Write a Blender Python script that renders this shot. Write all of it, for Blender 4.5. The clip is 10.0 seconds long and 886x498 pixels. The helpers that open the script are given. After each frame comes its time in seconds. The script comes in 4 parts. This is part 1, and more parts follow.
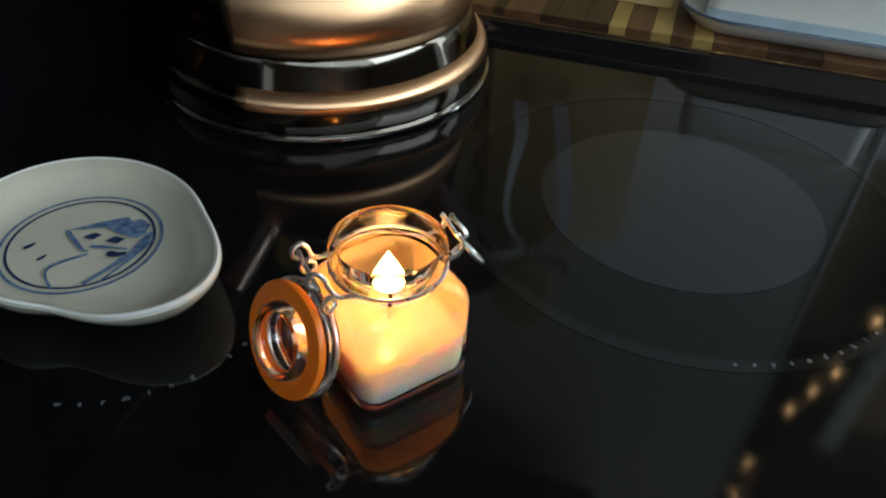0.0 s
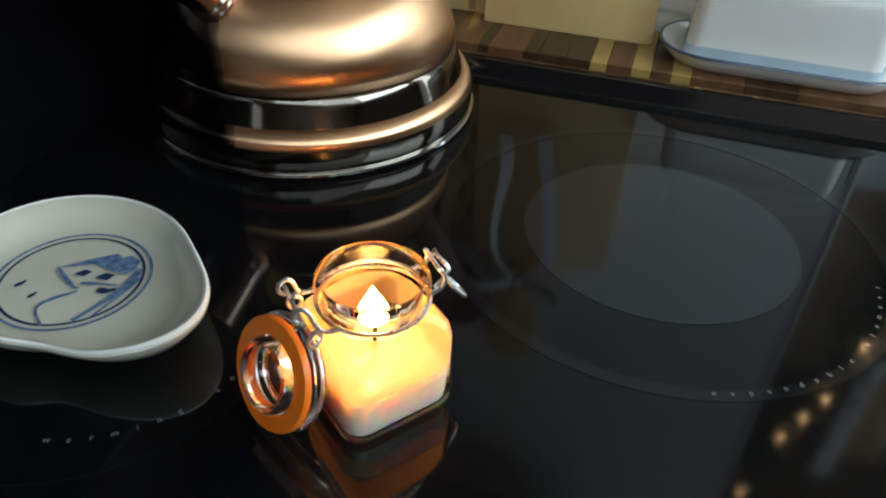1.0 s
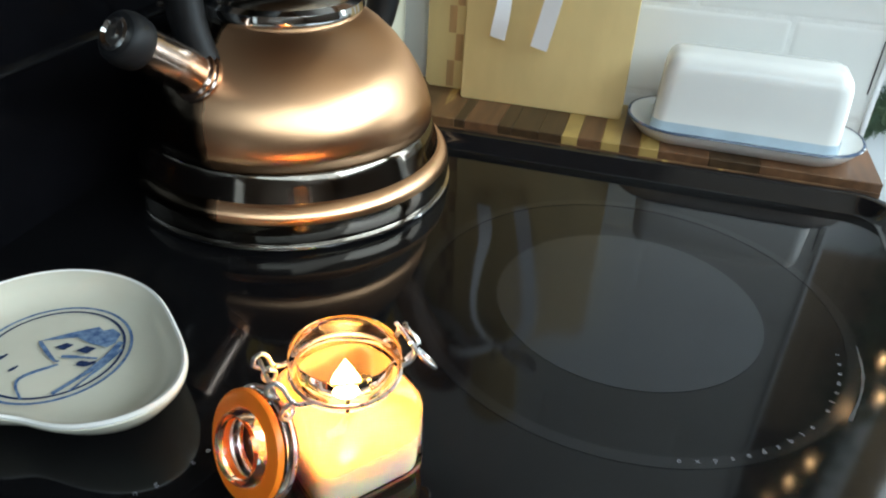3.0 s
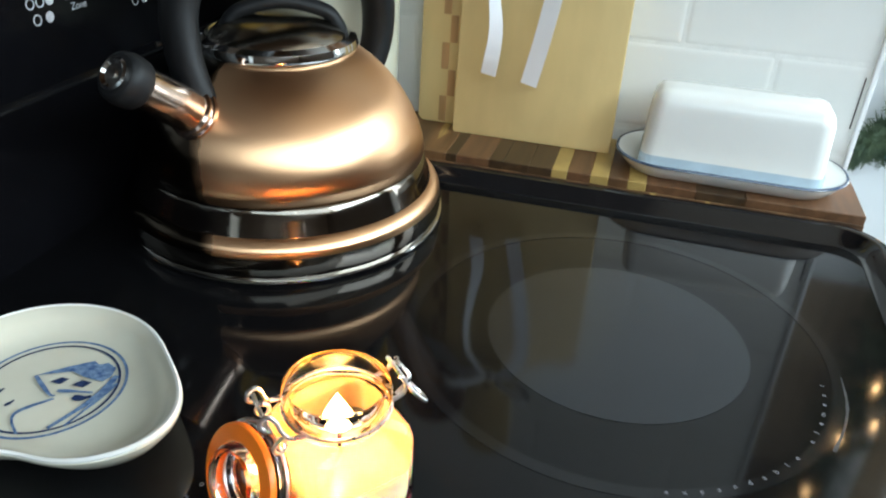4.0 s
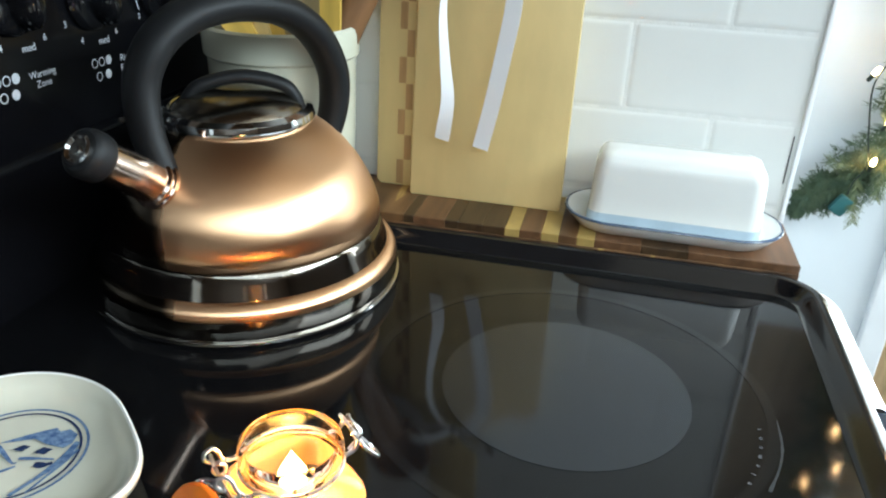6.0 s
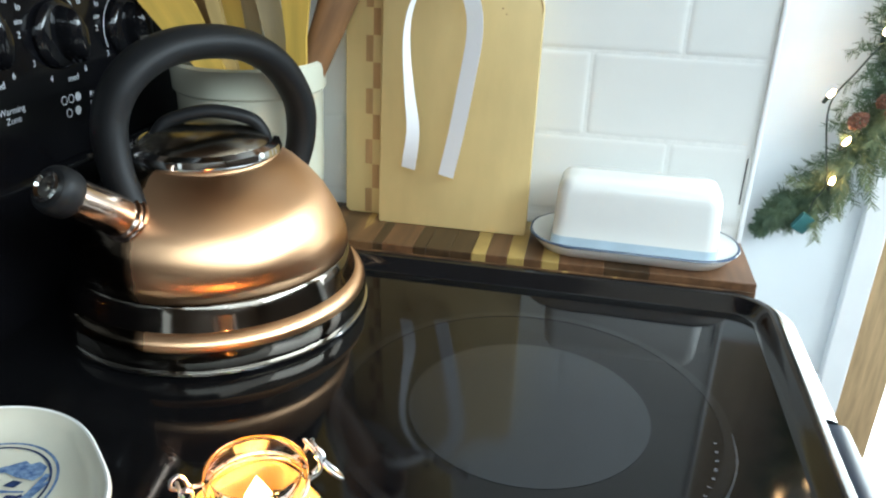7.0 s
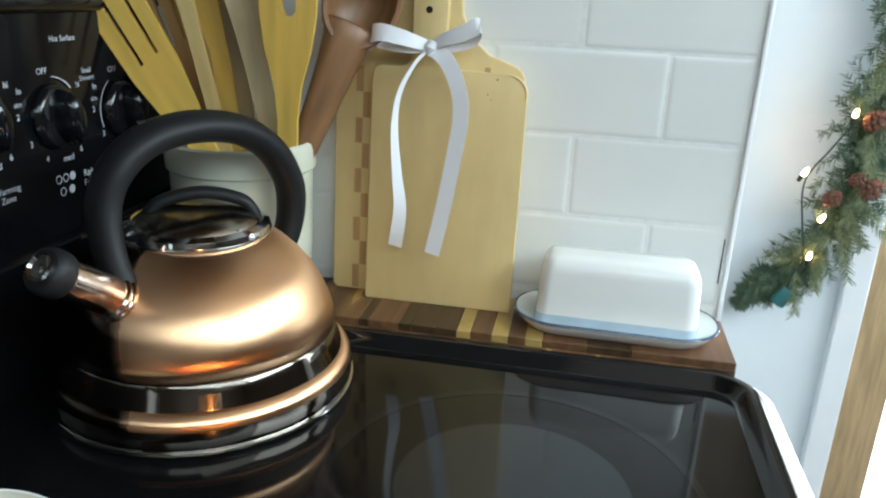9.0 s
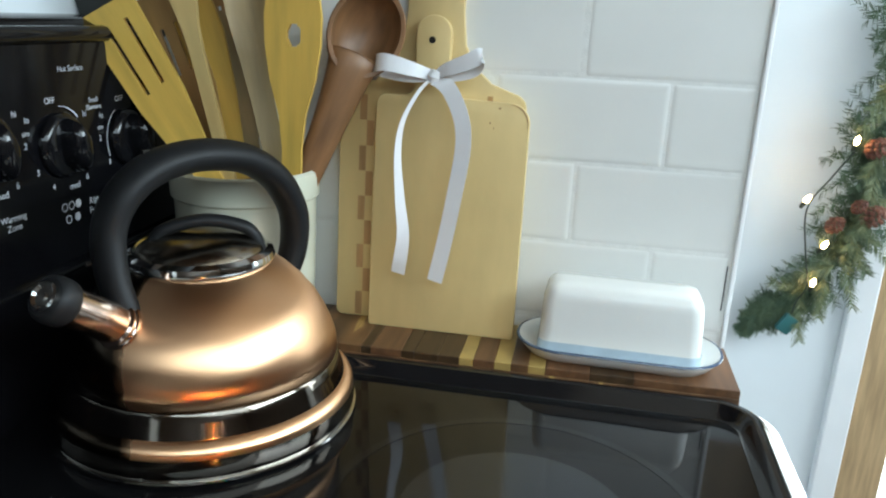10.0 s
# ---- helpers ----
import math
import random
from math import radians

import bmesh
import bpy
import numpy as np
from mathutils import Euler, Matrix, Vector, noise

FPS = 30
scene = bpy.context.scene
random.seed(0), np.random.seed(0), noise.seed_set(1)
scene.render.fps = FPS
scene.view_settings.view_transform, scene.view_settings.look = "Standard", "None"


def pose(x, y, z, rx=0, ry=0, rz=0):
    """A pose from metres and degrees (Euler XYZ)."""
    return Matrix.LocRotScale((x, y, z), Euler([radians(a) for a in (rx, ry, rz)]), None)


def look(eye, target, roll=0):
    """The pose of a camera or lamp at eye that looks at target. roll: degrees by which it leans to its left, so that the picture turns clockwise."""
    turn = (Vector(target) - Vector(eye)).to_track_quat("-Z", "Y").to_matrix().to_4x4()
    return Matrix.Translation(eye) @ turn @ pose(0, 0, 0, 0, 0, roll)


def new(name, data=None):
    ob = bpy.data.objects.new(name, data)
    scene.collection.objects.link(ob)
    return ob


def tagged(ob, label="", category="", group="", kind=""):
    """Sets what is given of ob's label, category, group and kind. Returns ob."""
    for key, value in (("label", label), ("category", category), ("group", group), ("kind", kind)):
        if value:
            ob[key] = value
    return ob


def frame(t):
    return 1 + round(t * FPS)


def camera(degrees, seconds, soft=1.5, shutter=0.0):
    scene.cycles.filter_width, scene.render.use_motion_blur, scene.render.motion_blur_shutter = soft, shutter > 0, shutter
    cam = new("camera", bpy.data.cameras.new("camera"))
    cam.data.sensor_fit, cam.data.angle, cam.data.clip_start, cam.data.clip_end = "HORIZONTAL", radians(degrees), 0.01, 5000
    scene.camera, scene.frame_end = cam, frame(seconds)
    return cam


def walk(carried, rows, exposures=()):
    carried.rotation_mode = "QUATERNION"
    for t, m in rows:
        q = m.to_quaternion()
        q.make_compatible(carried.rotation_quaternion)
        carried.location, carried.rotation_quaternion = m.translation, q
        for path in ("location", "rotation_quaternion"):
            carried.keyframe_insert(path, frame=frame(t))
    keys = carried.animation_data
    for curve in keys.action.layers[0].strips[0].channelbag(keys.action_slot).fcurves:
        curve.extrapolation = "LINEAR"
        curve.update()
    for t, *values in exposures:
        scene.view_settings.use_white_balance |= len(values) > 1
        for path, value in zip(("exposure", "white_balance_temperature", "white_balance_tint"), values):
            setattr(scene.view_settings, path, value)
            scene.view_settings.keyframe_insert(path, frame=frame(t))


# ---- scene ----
cam = camera(60.64, 10.0, soft=2.1)
# seconds, eye, target, roll (decimetres, the cooktop glass is z = 0)
PATH = [
    (0, (-0.405, -6.659, 2.431), (-0.847, -5.168, 1.172), 2.8),
    (0.5, (-0.374, -6.691, 2.462), (-0.815, -5.175, 1.234), 2.7),
    (1, (-0.357, -6.699, 2.498), (-0.795, -5.157, 1.303), 2.7),
    (1.5, (-0.333, -6.706, 2.517), (-0.769, -5.139, 1.353), 3.0),
    (2, (-0.304, -6.728, 2.554), (-0.742, -5.14, 1.421), 2.9),
    (2.5, (-0.282, -6.742, 2.59), (-0.72, -5.126, 1.495), 2.9),
    (4, (-0.233, -6.807, 2.697), (-0.672, -5.129, 1.702), 2.9),
    (4.5, (-0.204, -6.829, 2.735), (-0.636, -5.128, 1.775), 3.2),
    (5, (-0.176, -6.86, 2.761), (-0.595, -5.138, 1.835), 3.3),
    (5.5, (-0.135, -6.899, 2.792), (-0.543, -5.158, 1.897), 2.9),
    (7, (0.053, -7.053, 2.914), (-0.293, -5.255, 2.109), 1.9),
    (7.5, (0.103, -7.072, 2.94), (-0.228, -5.259, 2.161), 1.9),
    (8, (0.118, -7.092, 2.988), (-0.202, -5.265, 2.239), 2.2),
    (8.5, (0.087, -7.102, 3.04), (-0.234, -5.254, 2.344), 2.5),
    (9, (0.064, -7.122, 3.066), (-0.263, -5.258, 2.421), 2.6),
    (9.5, (0.063, -7.128, 3.082), (-0.273, -5.252, 2.473), 2.6),
    (10, (0.073, -7.134, 3.089), (-0.27, -5.252, 2.507), 2.5),
]
EXPOSURES = [(0, -0.67), (0.5, -0.48), (1.0, -0.25), (2.5, 0.25), (4.5, 0.67), (5.5, 0.72), (7.0, 0.80), (7.5, 0.73), (9, 0.49), (10, 0.46)]
walk(cam, [(t, look(Vector(e) / 10, Vector(g) / 10, r)) for t, e, g, r in PATH], EXPOSURES)

# ---- light: daylight through the glazed door and the kitchen window ----
world = bpy.data.worlds.new("sky")
scene.world = world
world.use_nodes = True
wn = world.node_tree
sky = wn.nodes.new("ShaderNodeTexSky")
sky.sky_type, sky.sun_disc = "NISHITA", False
sky.sun_elevation, sky.sun_rotation = radians(35), radians(60)
wn.links.new(sky.outputs[0], wn.nodes["Background"].inputs[0])
wn.nodes["Background"].inputs[1].default_value = 0.15


def area(name, m, w, h, power, color):
    la = bpy.data.lights.new(name, "AREA")
    la.shape, la.size, la.size_y, la.energy, la.color = "RECTANGLE", w, h, power, color
    ob = new(name, la)
    ob.matrix_world = m
    return ob


area("door_daylight", look((0.93, 0.612, 0.1), (0.3, -1.2, -0.3)), 0.7, 1.7, 22, (0.80, 0.94, 1.0))
area("window_daylight", look((0.75, -1.66, 1.14), (0.3, 0.0, 0.2)), 2.2, 0.68, 15, (0.75, 0.915, 1.0))
area("side_window_daylight", look((1.83, -0.5, 1.14), (0.0, -0.2, 0.2)), 1.7, 0.68, 38, (0.74, 0.91, 1.0))

# ---- materials ----


def mat(name, color, rough=0.5, metal=0.0, vary=0.15, scale=30.0, bump=0.0, bscale=200.0, stretch=(1, 1, 1), rvary=0.1, color2=None, **more):
    m = bpy.data.materials.new(name)
    m.use_nodes = True
    nt = m.node_tree
    b = nt.nodes["Principled BSDF"]
    tc, mp = nt.nodes.new("ShaderNodeTexCoord"), nt.nodes.new("ShaderNodeMapping")
    mp.inputs["Scale"].default_value = stretch
    nt.links.new(tc.outputs["Object"], mp.inputs[0])
    n1 = nt.nodes.new("ShaderNodeTexNoise")
    n1.inputs["Scale"].default_value, n1.inputs["Detail"].default_value = scale, 6
    nt.links.new(mp.outputs[0], n1.inputs[0])
    mix = nt.nodes.new("ShaderNodeMix")
    mix.data_type = "RGBA"
    c2 = color2 or tuple(c * (1 - vary) for c in color)
    c1 = color if color2 else tuple(min(1, c * (1 + vary)) for c in color)
    mix.inputs[6].default_value, mix.inputs[7].default_value = (*c2, 1), (*c1, 1)
    ramp = nt.nodes.new("ShaderNodeMapRange")
    ramp.inputs[1].default_value, ramp.inputs[2].default_value = 0.3, 0.7
    nt.links.new(n1.outputs[0], ramp.inputs[0])
    nt.links.new(ramp.outputs[0], mix.inputs[0])
    nt.links.new(mix.outputs[2], b.inputs["Base Color"])
    rr = nt.nodes.new("ShaderNodeMapRange")
    rr.inputs[3].default_value, rr.inputs[4].default_value = rough * (1 - rvary), min(1, rough * (1 + rvary))
    nt.links.new(n1.outputs[0], rr.inputs[0])
    nt.links.new(rr.outputs[0], b.inputs["Roughness"])
    b.inputs["Metallic"].default_value = metal
    if bump:
        n2, bp = nt.nodes.new("ShaderNodeTexNoise"), nt.nodes.new("ShaderNodeBump")
        n2.inputs["Scale"].default_value = bscale
        nt.links.new(mp.outputs[0], n2.inputs[0])
        nt.links.new(n2.outputs[0], bp.inputs["Height"])
        bp.inputs["Strength"].default_value, bp.inputs["Distance"].default_value = bump, 0.001
        nt.links.new(bp.outputs[0], b.inputs["Normal"])
    for key, value in more.items():
        b.inputs[key.replace("_", " ")].default_value = value
    return m


def emitter(name, color, strength):
    m = bpy.data.materials.new(name)
    m.use_nodes = True
    nt = m.node_tree
    nt.nodes.remove(nt.nodes["Principled BSDF"])
    e = nt.nodes.new("ShaderNodeEmission")
    e.inputs[0].default_value, e.inputs[1].default_value = (*color, 1), strength
    nt.links.new(e.outputs[0], nt.nodes["Material Output"].inputs[0])
    return m


def thin_glass(name, tint=(0.97, 0.99, 0.98), ior=1.45):
    m = bpy.data.materials.new(name)
    m.use_nodes = True
    nt = m.node_tree
    nt.nodes.remove(nt.nodes["Principled BSDF"])
    tr, gl, mx, fr = (nt.nodes.new("ShaderNode" + k) for k in ("BsdfTransparent", "BsdfGlossy", "MixShader", "Fresnel"))
    tr.inputs[0].default_value = (*tint, 1)
    gl.inputs["Roughness"].default_value = 0.03
    fr.inputs[0].default_value = ior
    nt.links.new(fr.outputs[0], mx.inputs[0])
    nt.links.new(tr.outputs[0], mx.inputs[1])
    nt.links.new(gl.outputs[0], mx.inputs[2])
    nt.links.new(mx.outputs[0], nt.nodes["Material Output"].inputs[0])
    return m


M_GLASSTOP = mat("black_ceramic_glass", (0.004, 0.004, 0.0045), 0.065, scale=60, rvary=0.3, Specular_IOR_Level=0.36)
M_PRINT = mat("grey_element_print", (0.0065, 0.009, 0.0125), 0.10, scale=900, vary=0.12, Specular_IOR_Level=0.68)
M_RINGPRINT = mat("faint_grey_ring_print", (0.0065, 0.007, 0.008), 0.10, scale=900, vary=0.3, Specular_IOR_Level=0.46)
M_SMEAR = mat("dried_smear", (0.020, 0.022, 0.026), 0.3, scale=700, vary=0.6, Specular_IOR_Level=0.35)
M_LETTER = mat("white_letter_print", (0.55, 0.57, 0.6), 0.4, scale=900, vary=0.2)
M_COOKPRINT = mat("grey_letter_print", (0.15, 0.155, 0.17), 0.4, scale=900, vary=0.3)
M_ENAMEL = mat("black_enamel", (0.008, 0.008, 0.009), 0.12, scale=80, rvary=0.4, bump=0.02, bscale=120)
M_PANEL = mat("black_panel", (0.004, 0.004, 0.005), 0.14, scale=50, rvary=0.3, Specular_IOR_Level=0.3)
# black handle enamel; the blue of the reflected sky is put into its colour
M_SKYTINT = mat("black_enamel_sky_tint", (0.014, 0.026, 0.05), 0.3, scale=60, vary=0.2)
M_KNOB = mat("black_knob_plastic", (0.006, 0.006, 0.007), 0.09, scale=90)
M_STEEL = mat("polished_steel", (0.72, 0.71, 0.69), 0.09, 1.0, vary=0.04, scale=40, rvary=0.4)
M_SPOUT = mat("polished_rose_steel", (0.74, 0.56, 0.46), 0.16, 1.0, vary=0.05, scale=40, rvary=0.3)
M_LIDSTEEL = mat("smoked_lid_steel", (0.30, 0.265, 0.22), 0.2, 1.0, vary=0.05, scale=40, rvary=0.4)
M_BASE = mat("smoked_chrome", (0.19, 0.165, 0.14), 0.09, 1.0, vary=0.05, scale=40, rvary=0.4)
M_TRIM = mat("stainless_trim", (0.93, 0.93, 0.94), 0.46, 1.0, vary=0.05, scale=60, stretch=(4, 1, 4))
M_WIRE = mat("steel_wire", (0.8, 0.8, 0.8), 0.28, 1.0, vary=0.1, scale=300)
M_COPPER = mat("brushed_copper_steel", (0.68, 0.40, 0.225), 0.29, 1.0, vary=0.04, scale=12, stretch=(1, 1, 2.5), rvary=0.04)
M_KHANDLE = mat("black_soft_plastic", (0.009, 0.0095, 0.0105), 0.52, Specular_IOR_Level=0.3, scale=100, bump=0.03, bscale=900)
nt = M_COPPER.node_tree
nt.nodes["Principled BSDF"].inputs["Anisotropic Rotation"].default_value = 0.0
tg = nt.nodes.new("ShaderNodeTangent")
tg.direction_type, tg.axis = "RADIAL", "Z"
nt.links.new(tg.outputs[0], nt.nodes["Principled BSDF"].inputs["Tangent"])
nt.nodes["Principled BSDF"].inputs["Anisotropic"].default_value = 0.9
# one side of the kettle is darker and smoother, with a slightly ragged edge that leans towards the spout
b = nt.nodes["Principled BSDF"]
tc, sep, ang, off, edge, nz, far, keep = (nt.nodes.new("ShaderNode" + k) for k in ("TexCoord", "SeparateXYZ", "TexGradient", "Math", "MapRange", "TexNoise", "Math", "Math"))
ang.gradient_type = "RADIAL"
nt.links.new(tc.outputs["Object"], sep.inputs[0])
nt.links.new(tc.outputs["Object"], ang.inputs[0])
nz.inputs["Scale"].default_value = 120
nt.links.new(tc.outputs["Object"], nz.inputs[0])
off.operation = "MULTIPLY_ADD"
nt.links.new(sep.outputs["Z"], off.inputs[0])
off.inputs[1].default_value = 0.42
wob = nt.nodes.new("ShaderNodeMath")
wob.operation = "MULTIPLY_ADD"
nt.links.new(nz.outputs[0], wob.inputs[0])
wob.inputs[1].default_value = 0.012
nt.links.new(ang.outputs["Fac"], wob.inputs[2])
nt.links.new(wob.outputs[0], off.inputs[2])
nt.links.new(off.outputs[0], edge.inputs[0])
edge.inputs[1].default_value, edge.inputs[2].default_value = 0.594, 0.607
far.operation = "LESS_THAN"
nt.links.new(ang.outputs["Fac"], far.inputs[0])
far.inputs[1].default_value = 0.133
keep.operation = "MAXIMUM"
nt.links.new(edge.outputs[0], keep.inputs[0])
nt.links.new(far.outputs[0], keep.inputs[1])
dark_side = nt.nodes.new("ShaderNodeMix")
dark_side.data_type = "RGBA"
dark_side.inputs[6].default_value = (0.065, 0.050, 0.036, 1)
nt.links.new(keep.outputs[0], dark_side.inputs[0])
nt.links.new(b.inputs["Base Color"].links[0].from_socket, dark_side.inputs[7])
nt.links.new(dark_side.outputs[2], b.inputs["Base Color"])
satin = nt.nodes.new("ShaderNodeMix")
satin.inputs[2].default_value = 0.12
nt.links.new(keep.outputs[0], satin.inputs[0])
nt.links.new(b.inputs["Roughness"].links[0].from_socket, satin.inputs[3])
nt.links.new(satin.outputs[0], b.inputs["Roughness"])
M_TILE = mat("white_glazed_tile", (0.80, 0.80, 0.77), 0.34, vary=0.03, scale=8, bump=0.05, bscale=30)
M_GROUT = mat("white_grout", (0.8, 0.8, 0.77), 0.8, vary=0.06, scale=90, bump=0.3, bscale=600)
M_WALL = mat("pale_blue_grey_paint", (0.82, 0.86, 0.88), 0.6, vary=0.03, scale=5, bump=0.05, bscale=300)
M_ROOM = mat("warm_tan_paint", (0.46, 0.37, 0.27), 0.7, vary=0.05, scale=4)
M_CEIL = mat("ceiling_paint", (0.48, 0.41, 0.33), 0.8, vary=0.04, scale=4)
M_DARKWOOD = mat("dark_stained_wood", (0.035, 0.022, 0.014), 0.4, vary=0.3, scale=8, stretch=(6, 6, 0.6))
M_BULK = mat("brown_cabinet_wood", (0.12, 0.062, 0.028), 0.4, vary=0.25, scale=8, stretch=(6, 6, 0.6))
M_TANBOARD = mat("tan_boarding", (0.42, 0.31, 0.20), 0.5, vary=0.15, scale=8, stretch=(6, 6, 0.6))
M_NORTHWOOD = mat("mid_brown_boarding", (0.13, 0.085, 0.05), 0.45, vary=0.2, scale=8, stretch=(6, 6, 0.6))
M_FLOOR = mat("wood_floor", (0.12, 0.07, 0.04), 0.4, vary=0.3, scale=6, stretch=(1, 8, 1))
M_WHITE = mat("white_gloss_paint", (0.88, 0.89, 0.90), 0.3, vary=0.03, scale=12)
M_JAMB = mat("light_oak", (0.52, 0.36, 0.2), 0.45, vary=0.2, scale=20, stretch=(6, 6, 0.6))
M_BUTTER = mat("white_porcelain", (0.82, 0.82, 0.79), 0.12, vary=0.02, scale=20)
M_BLUERIM = mat("blue_glaze", (0.045, 0.07, 0.12), 0.15, vary=0.3, scale=120)
M_PALEBLUE = mat("pale_blue_glaze", (0.40, 0.50, 0.58), 0.15, vary=0.08, scale=60)
M_PLATE = mat("cream_stoneware", (0.57, 0.555, 0.46), 0.16, vary=0.06, scale=25, bump=0.03, bscale=80)
M_DELFT = mat("blue_brush_glaze", (0.035, 0.08, 0.2), 0.2, scale=350, color2=(0.2, 0.29, 0.42))
M_DARKBLUE = mat("dark_blue_brush_glaze", (0.02, 0.035, 0.09), 0.2, vary=0.4, scale=400)
M_CROCK = mat("cream_crock_glaze", (0.62, 0.62, 0.5), 0.2, vary=0.05, scale=14, bump=0.03, bscale=40)
M_MAPLE = mat("maple_board", (0.64, 0.475, 0.215), 0.5, vary=0.075, scale=16, stretch=(2.2, 1, 0.8), bump=0.05, bscale=300)
M_MAPLE2 = mat("dark_maple_strip", (0.42, 0.24, 0.1), 0.5, vary=0.2, scale=20, stretch=(6, 1, 0.8))
M_BAMBOO = mat("bamboo", (0.66, 0.42, 0.085), 0.45, vary=0.16, scale=18, stretch=(5, 5, 0.5), bump=0.04, bscale=300)
M_BAMBOO2 = mat("pale_beech", (0.54, 0.38, 0.15), 0.5, vary=0.14, scale=18, stretch=(5, 5, 0.5))
M_OLIVE = mat("olive_brown_wood", (0.34, 0.245, 0.115), 0.5, vary=0.2, scale=16, stretch=(5, 5, 0.5), bump=0.04, bscale=300)
M_TANWOOD = mat("tan_wood", (0.40, 0.24, 0.085), 0.5, vary=0.2, scale=16, stretch=(5, 5, 0.5), bump=0.04, bscale=300)
M_BROWNWOOD = mat("reddish_brown_wood", (0.205, 0.100, 0.042), 0.45, vary=0.3, scale=16, stretch=(5, 5, 0.8))
M_ACACIA = mat("acacia_edge", (0.2, 0.1, 0.045), 0.4, vary=0.3, scale=22, stretch=(1, 6, 6), color2=(0.085, 0.045, 0.02))
nt = M_ACACIA.node_tree
for n in [n for n in nt.nodes if n.type == "MIX"]:
    cr = nt.nodes.new("ShaderNodeValToRGB")
    els = cr.color_ramp.elements
    els[0].position, els[0].color = 0.30, (0.03, 0.016, 0.008, 1)
    els[1].position, els[1].color = 0.66, (0.5, 0.32, 0.1, 1)
    for at, col in ((0.45, (0.1, 0.05, 0.022, 1)), (0.56, (0.17, 0.085, 0.035, 1)), (0.62, (0.2, 0.1, 0.04, 1))):
        e = els.new(at)
        e.color = col
    nz = nt.nodes.new("ShaderNodeTexNoise")
    mp2 = nt.nodes.new("ShaderNodeMapping")
    mp2.inputs["Scale"].default_value, mp2.inputs["Rotation"].default_value = (34, 5, 5), (0, 0, 0.35)
    tc2 = nt.nodes.new("ShaderNodeTexCoord")
    nt.links.new(tc2.outputs["Object"], mp2.inputs[0])
    nt.links.new(mp2.outputs[0], nz.inputs[0])
    nz.inputs["Scale"].default_value, nz.inputs["Detail"].default_value = 1.0, 5
    nt.links.new(nz.outputs[0], cr.inputs[0])
    nt.links.new(cr.outputs[0], nt.nodes["Principled BSDF"].inputs["Base Color"])
M_STRIP = mat("brown_plank_strip", (0.058, 0.032, 0.014), 0.4, vary=0.4, scale=16, stretch=(7, 0.8, 7), bump=0.05, bscale=250)
M_STRIP_RED = mat("reddish_plank_strip", (0.13, 0.062, 0.028), 0.4, vary=0.35, scale=16, stretch=(7, 0.8, 7), bump=0.05, bscale=250)
M_ACACIA_PALE = mat("acacia_pale_streak", (0.40, 0.27, 0.085), 0.4, vary=0.2, scale=40)
M_RIBBON = mat("white_satin_ribbon", (0.82, 0.82, 0.84), 0.45, vary=0.03, scale=40, bump=0.25, bscale=1500, stretch=(1, 1, 0.2))
M_GASKET = mat("orange_rubber", (1.0, 0.21, 0.014), 0.35, vary=0.08, scale=90, Subsurface_Weight=0.2, Subsurface_Scale=0.002)
M_WAX = mat("cream_wax", (0.88, 0.8, 0.66), 0.07, vary=0.03, scale=60, Subsurface_Weight=1.0, Subsurface_Scale=0.02)
M_WAX.node_tree.nodes["Principled BSDF"].inputs["Subsurface Radius"].default_value = (1.0, 0.32, 0.05)
M_FILM = bpy.data.materials.new("translucent_wax_coat")
M_FILM.use_nodes = True
nt = M_FILM.node_tree
nt.nodes.remove(nt.nodes["Principled BSDF"])
tl, df, mx, nz, cr = (nt.nodes.new("ShaderNode" + k) for k in ("BsdfTranslucent", "BsdfDiffuse", "MixShader", "TexNoise", "ValToRGB"))
nz.inputs["Scale"].default_value = 45
cr.color_ramp.elements[0].color, cr.color_ramp.elements[1].color = (0.98, 0.50, 0.09, 1), (1.0, 0.62, 0.17, 1)
nt.links.new(nz.outputs[0], cr.inputs[0])
nt.links.new(cr.outputs[0], tl.inputs[0])
df.inputs[0].default_value = (0.75, 0.55, 0.3, 1)
mx.inputs[0].default_value = 0.35
nt.links.new(tl.outputs[0], mx.inputs[1])
nt.links.new(df.outputs[0], mx.inputs[2])
tcf, sep, mrf = (nt.nodes.new("ShaderNode" + k) for k in ("TexCoord", "SeparateXYZ", "MapRange"))
nt.links.new(tcf.outputs["Object"], sep.inputs[0])
nt.links.new(sep.outputs["Z"], mrf.inputs[0])
mrf.inputs[1].default_value, mrf.inputs[2].default_value, mrf.inputs[3].default_value, mrf.inputs[4].default_value = 0.012, 0.026, 0.0, 0.45
tp, mx2 = nt.nodes.new("ShaderNodeBsdfTransparent"), nt.nodes.new("ShaderNodeMixShader")
nt.links.new(mrf.outputs[0], mx2.inputs[0])
nt.links.new(tp.outputs[0], mx2.inputs[1])
nt.links.new(mx.outputs[0], mx2.inputs[2])
nt.links.new(mx2.outputs[0], nt.nodes["Material Output"].inputs[0])
M_WICK = mat("burnt_wick", (0.02, 0.015, 0.012), 0.9, scale=500)
M_JAR = thin_glass("clear_jar_glass", (1.0, 0.99, 0.97), 1.3)
M_PANE = thin_glass("window_glass")
M_LID = mat("lid_glass", (1, 1, 1), 0.02, vary=0.0, Transmission_Weight=1.0, IOR=1.46)
M_FLAME = emitter("candle_flame", (1.0, 0.5, 0.16), 15)
nt = M_FLAME.node_tree
ad, tp = nt.nodes.new("ShaderNodeAddShader"), nt.nodes.new("ShaderNodeBsdfTransparent")
nt.links.new(nt.nodes["Emission"].outputs[0], ad.inputs[0])
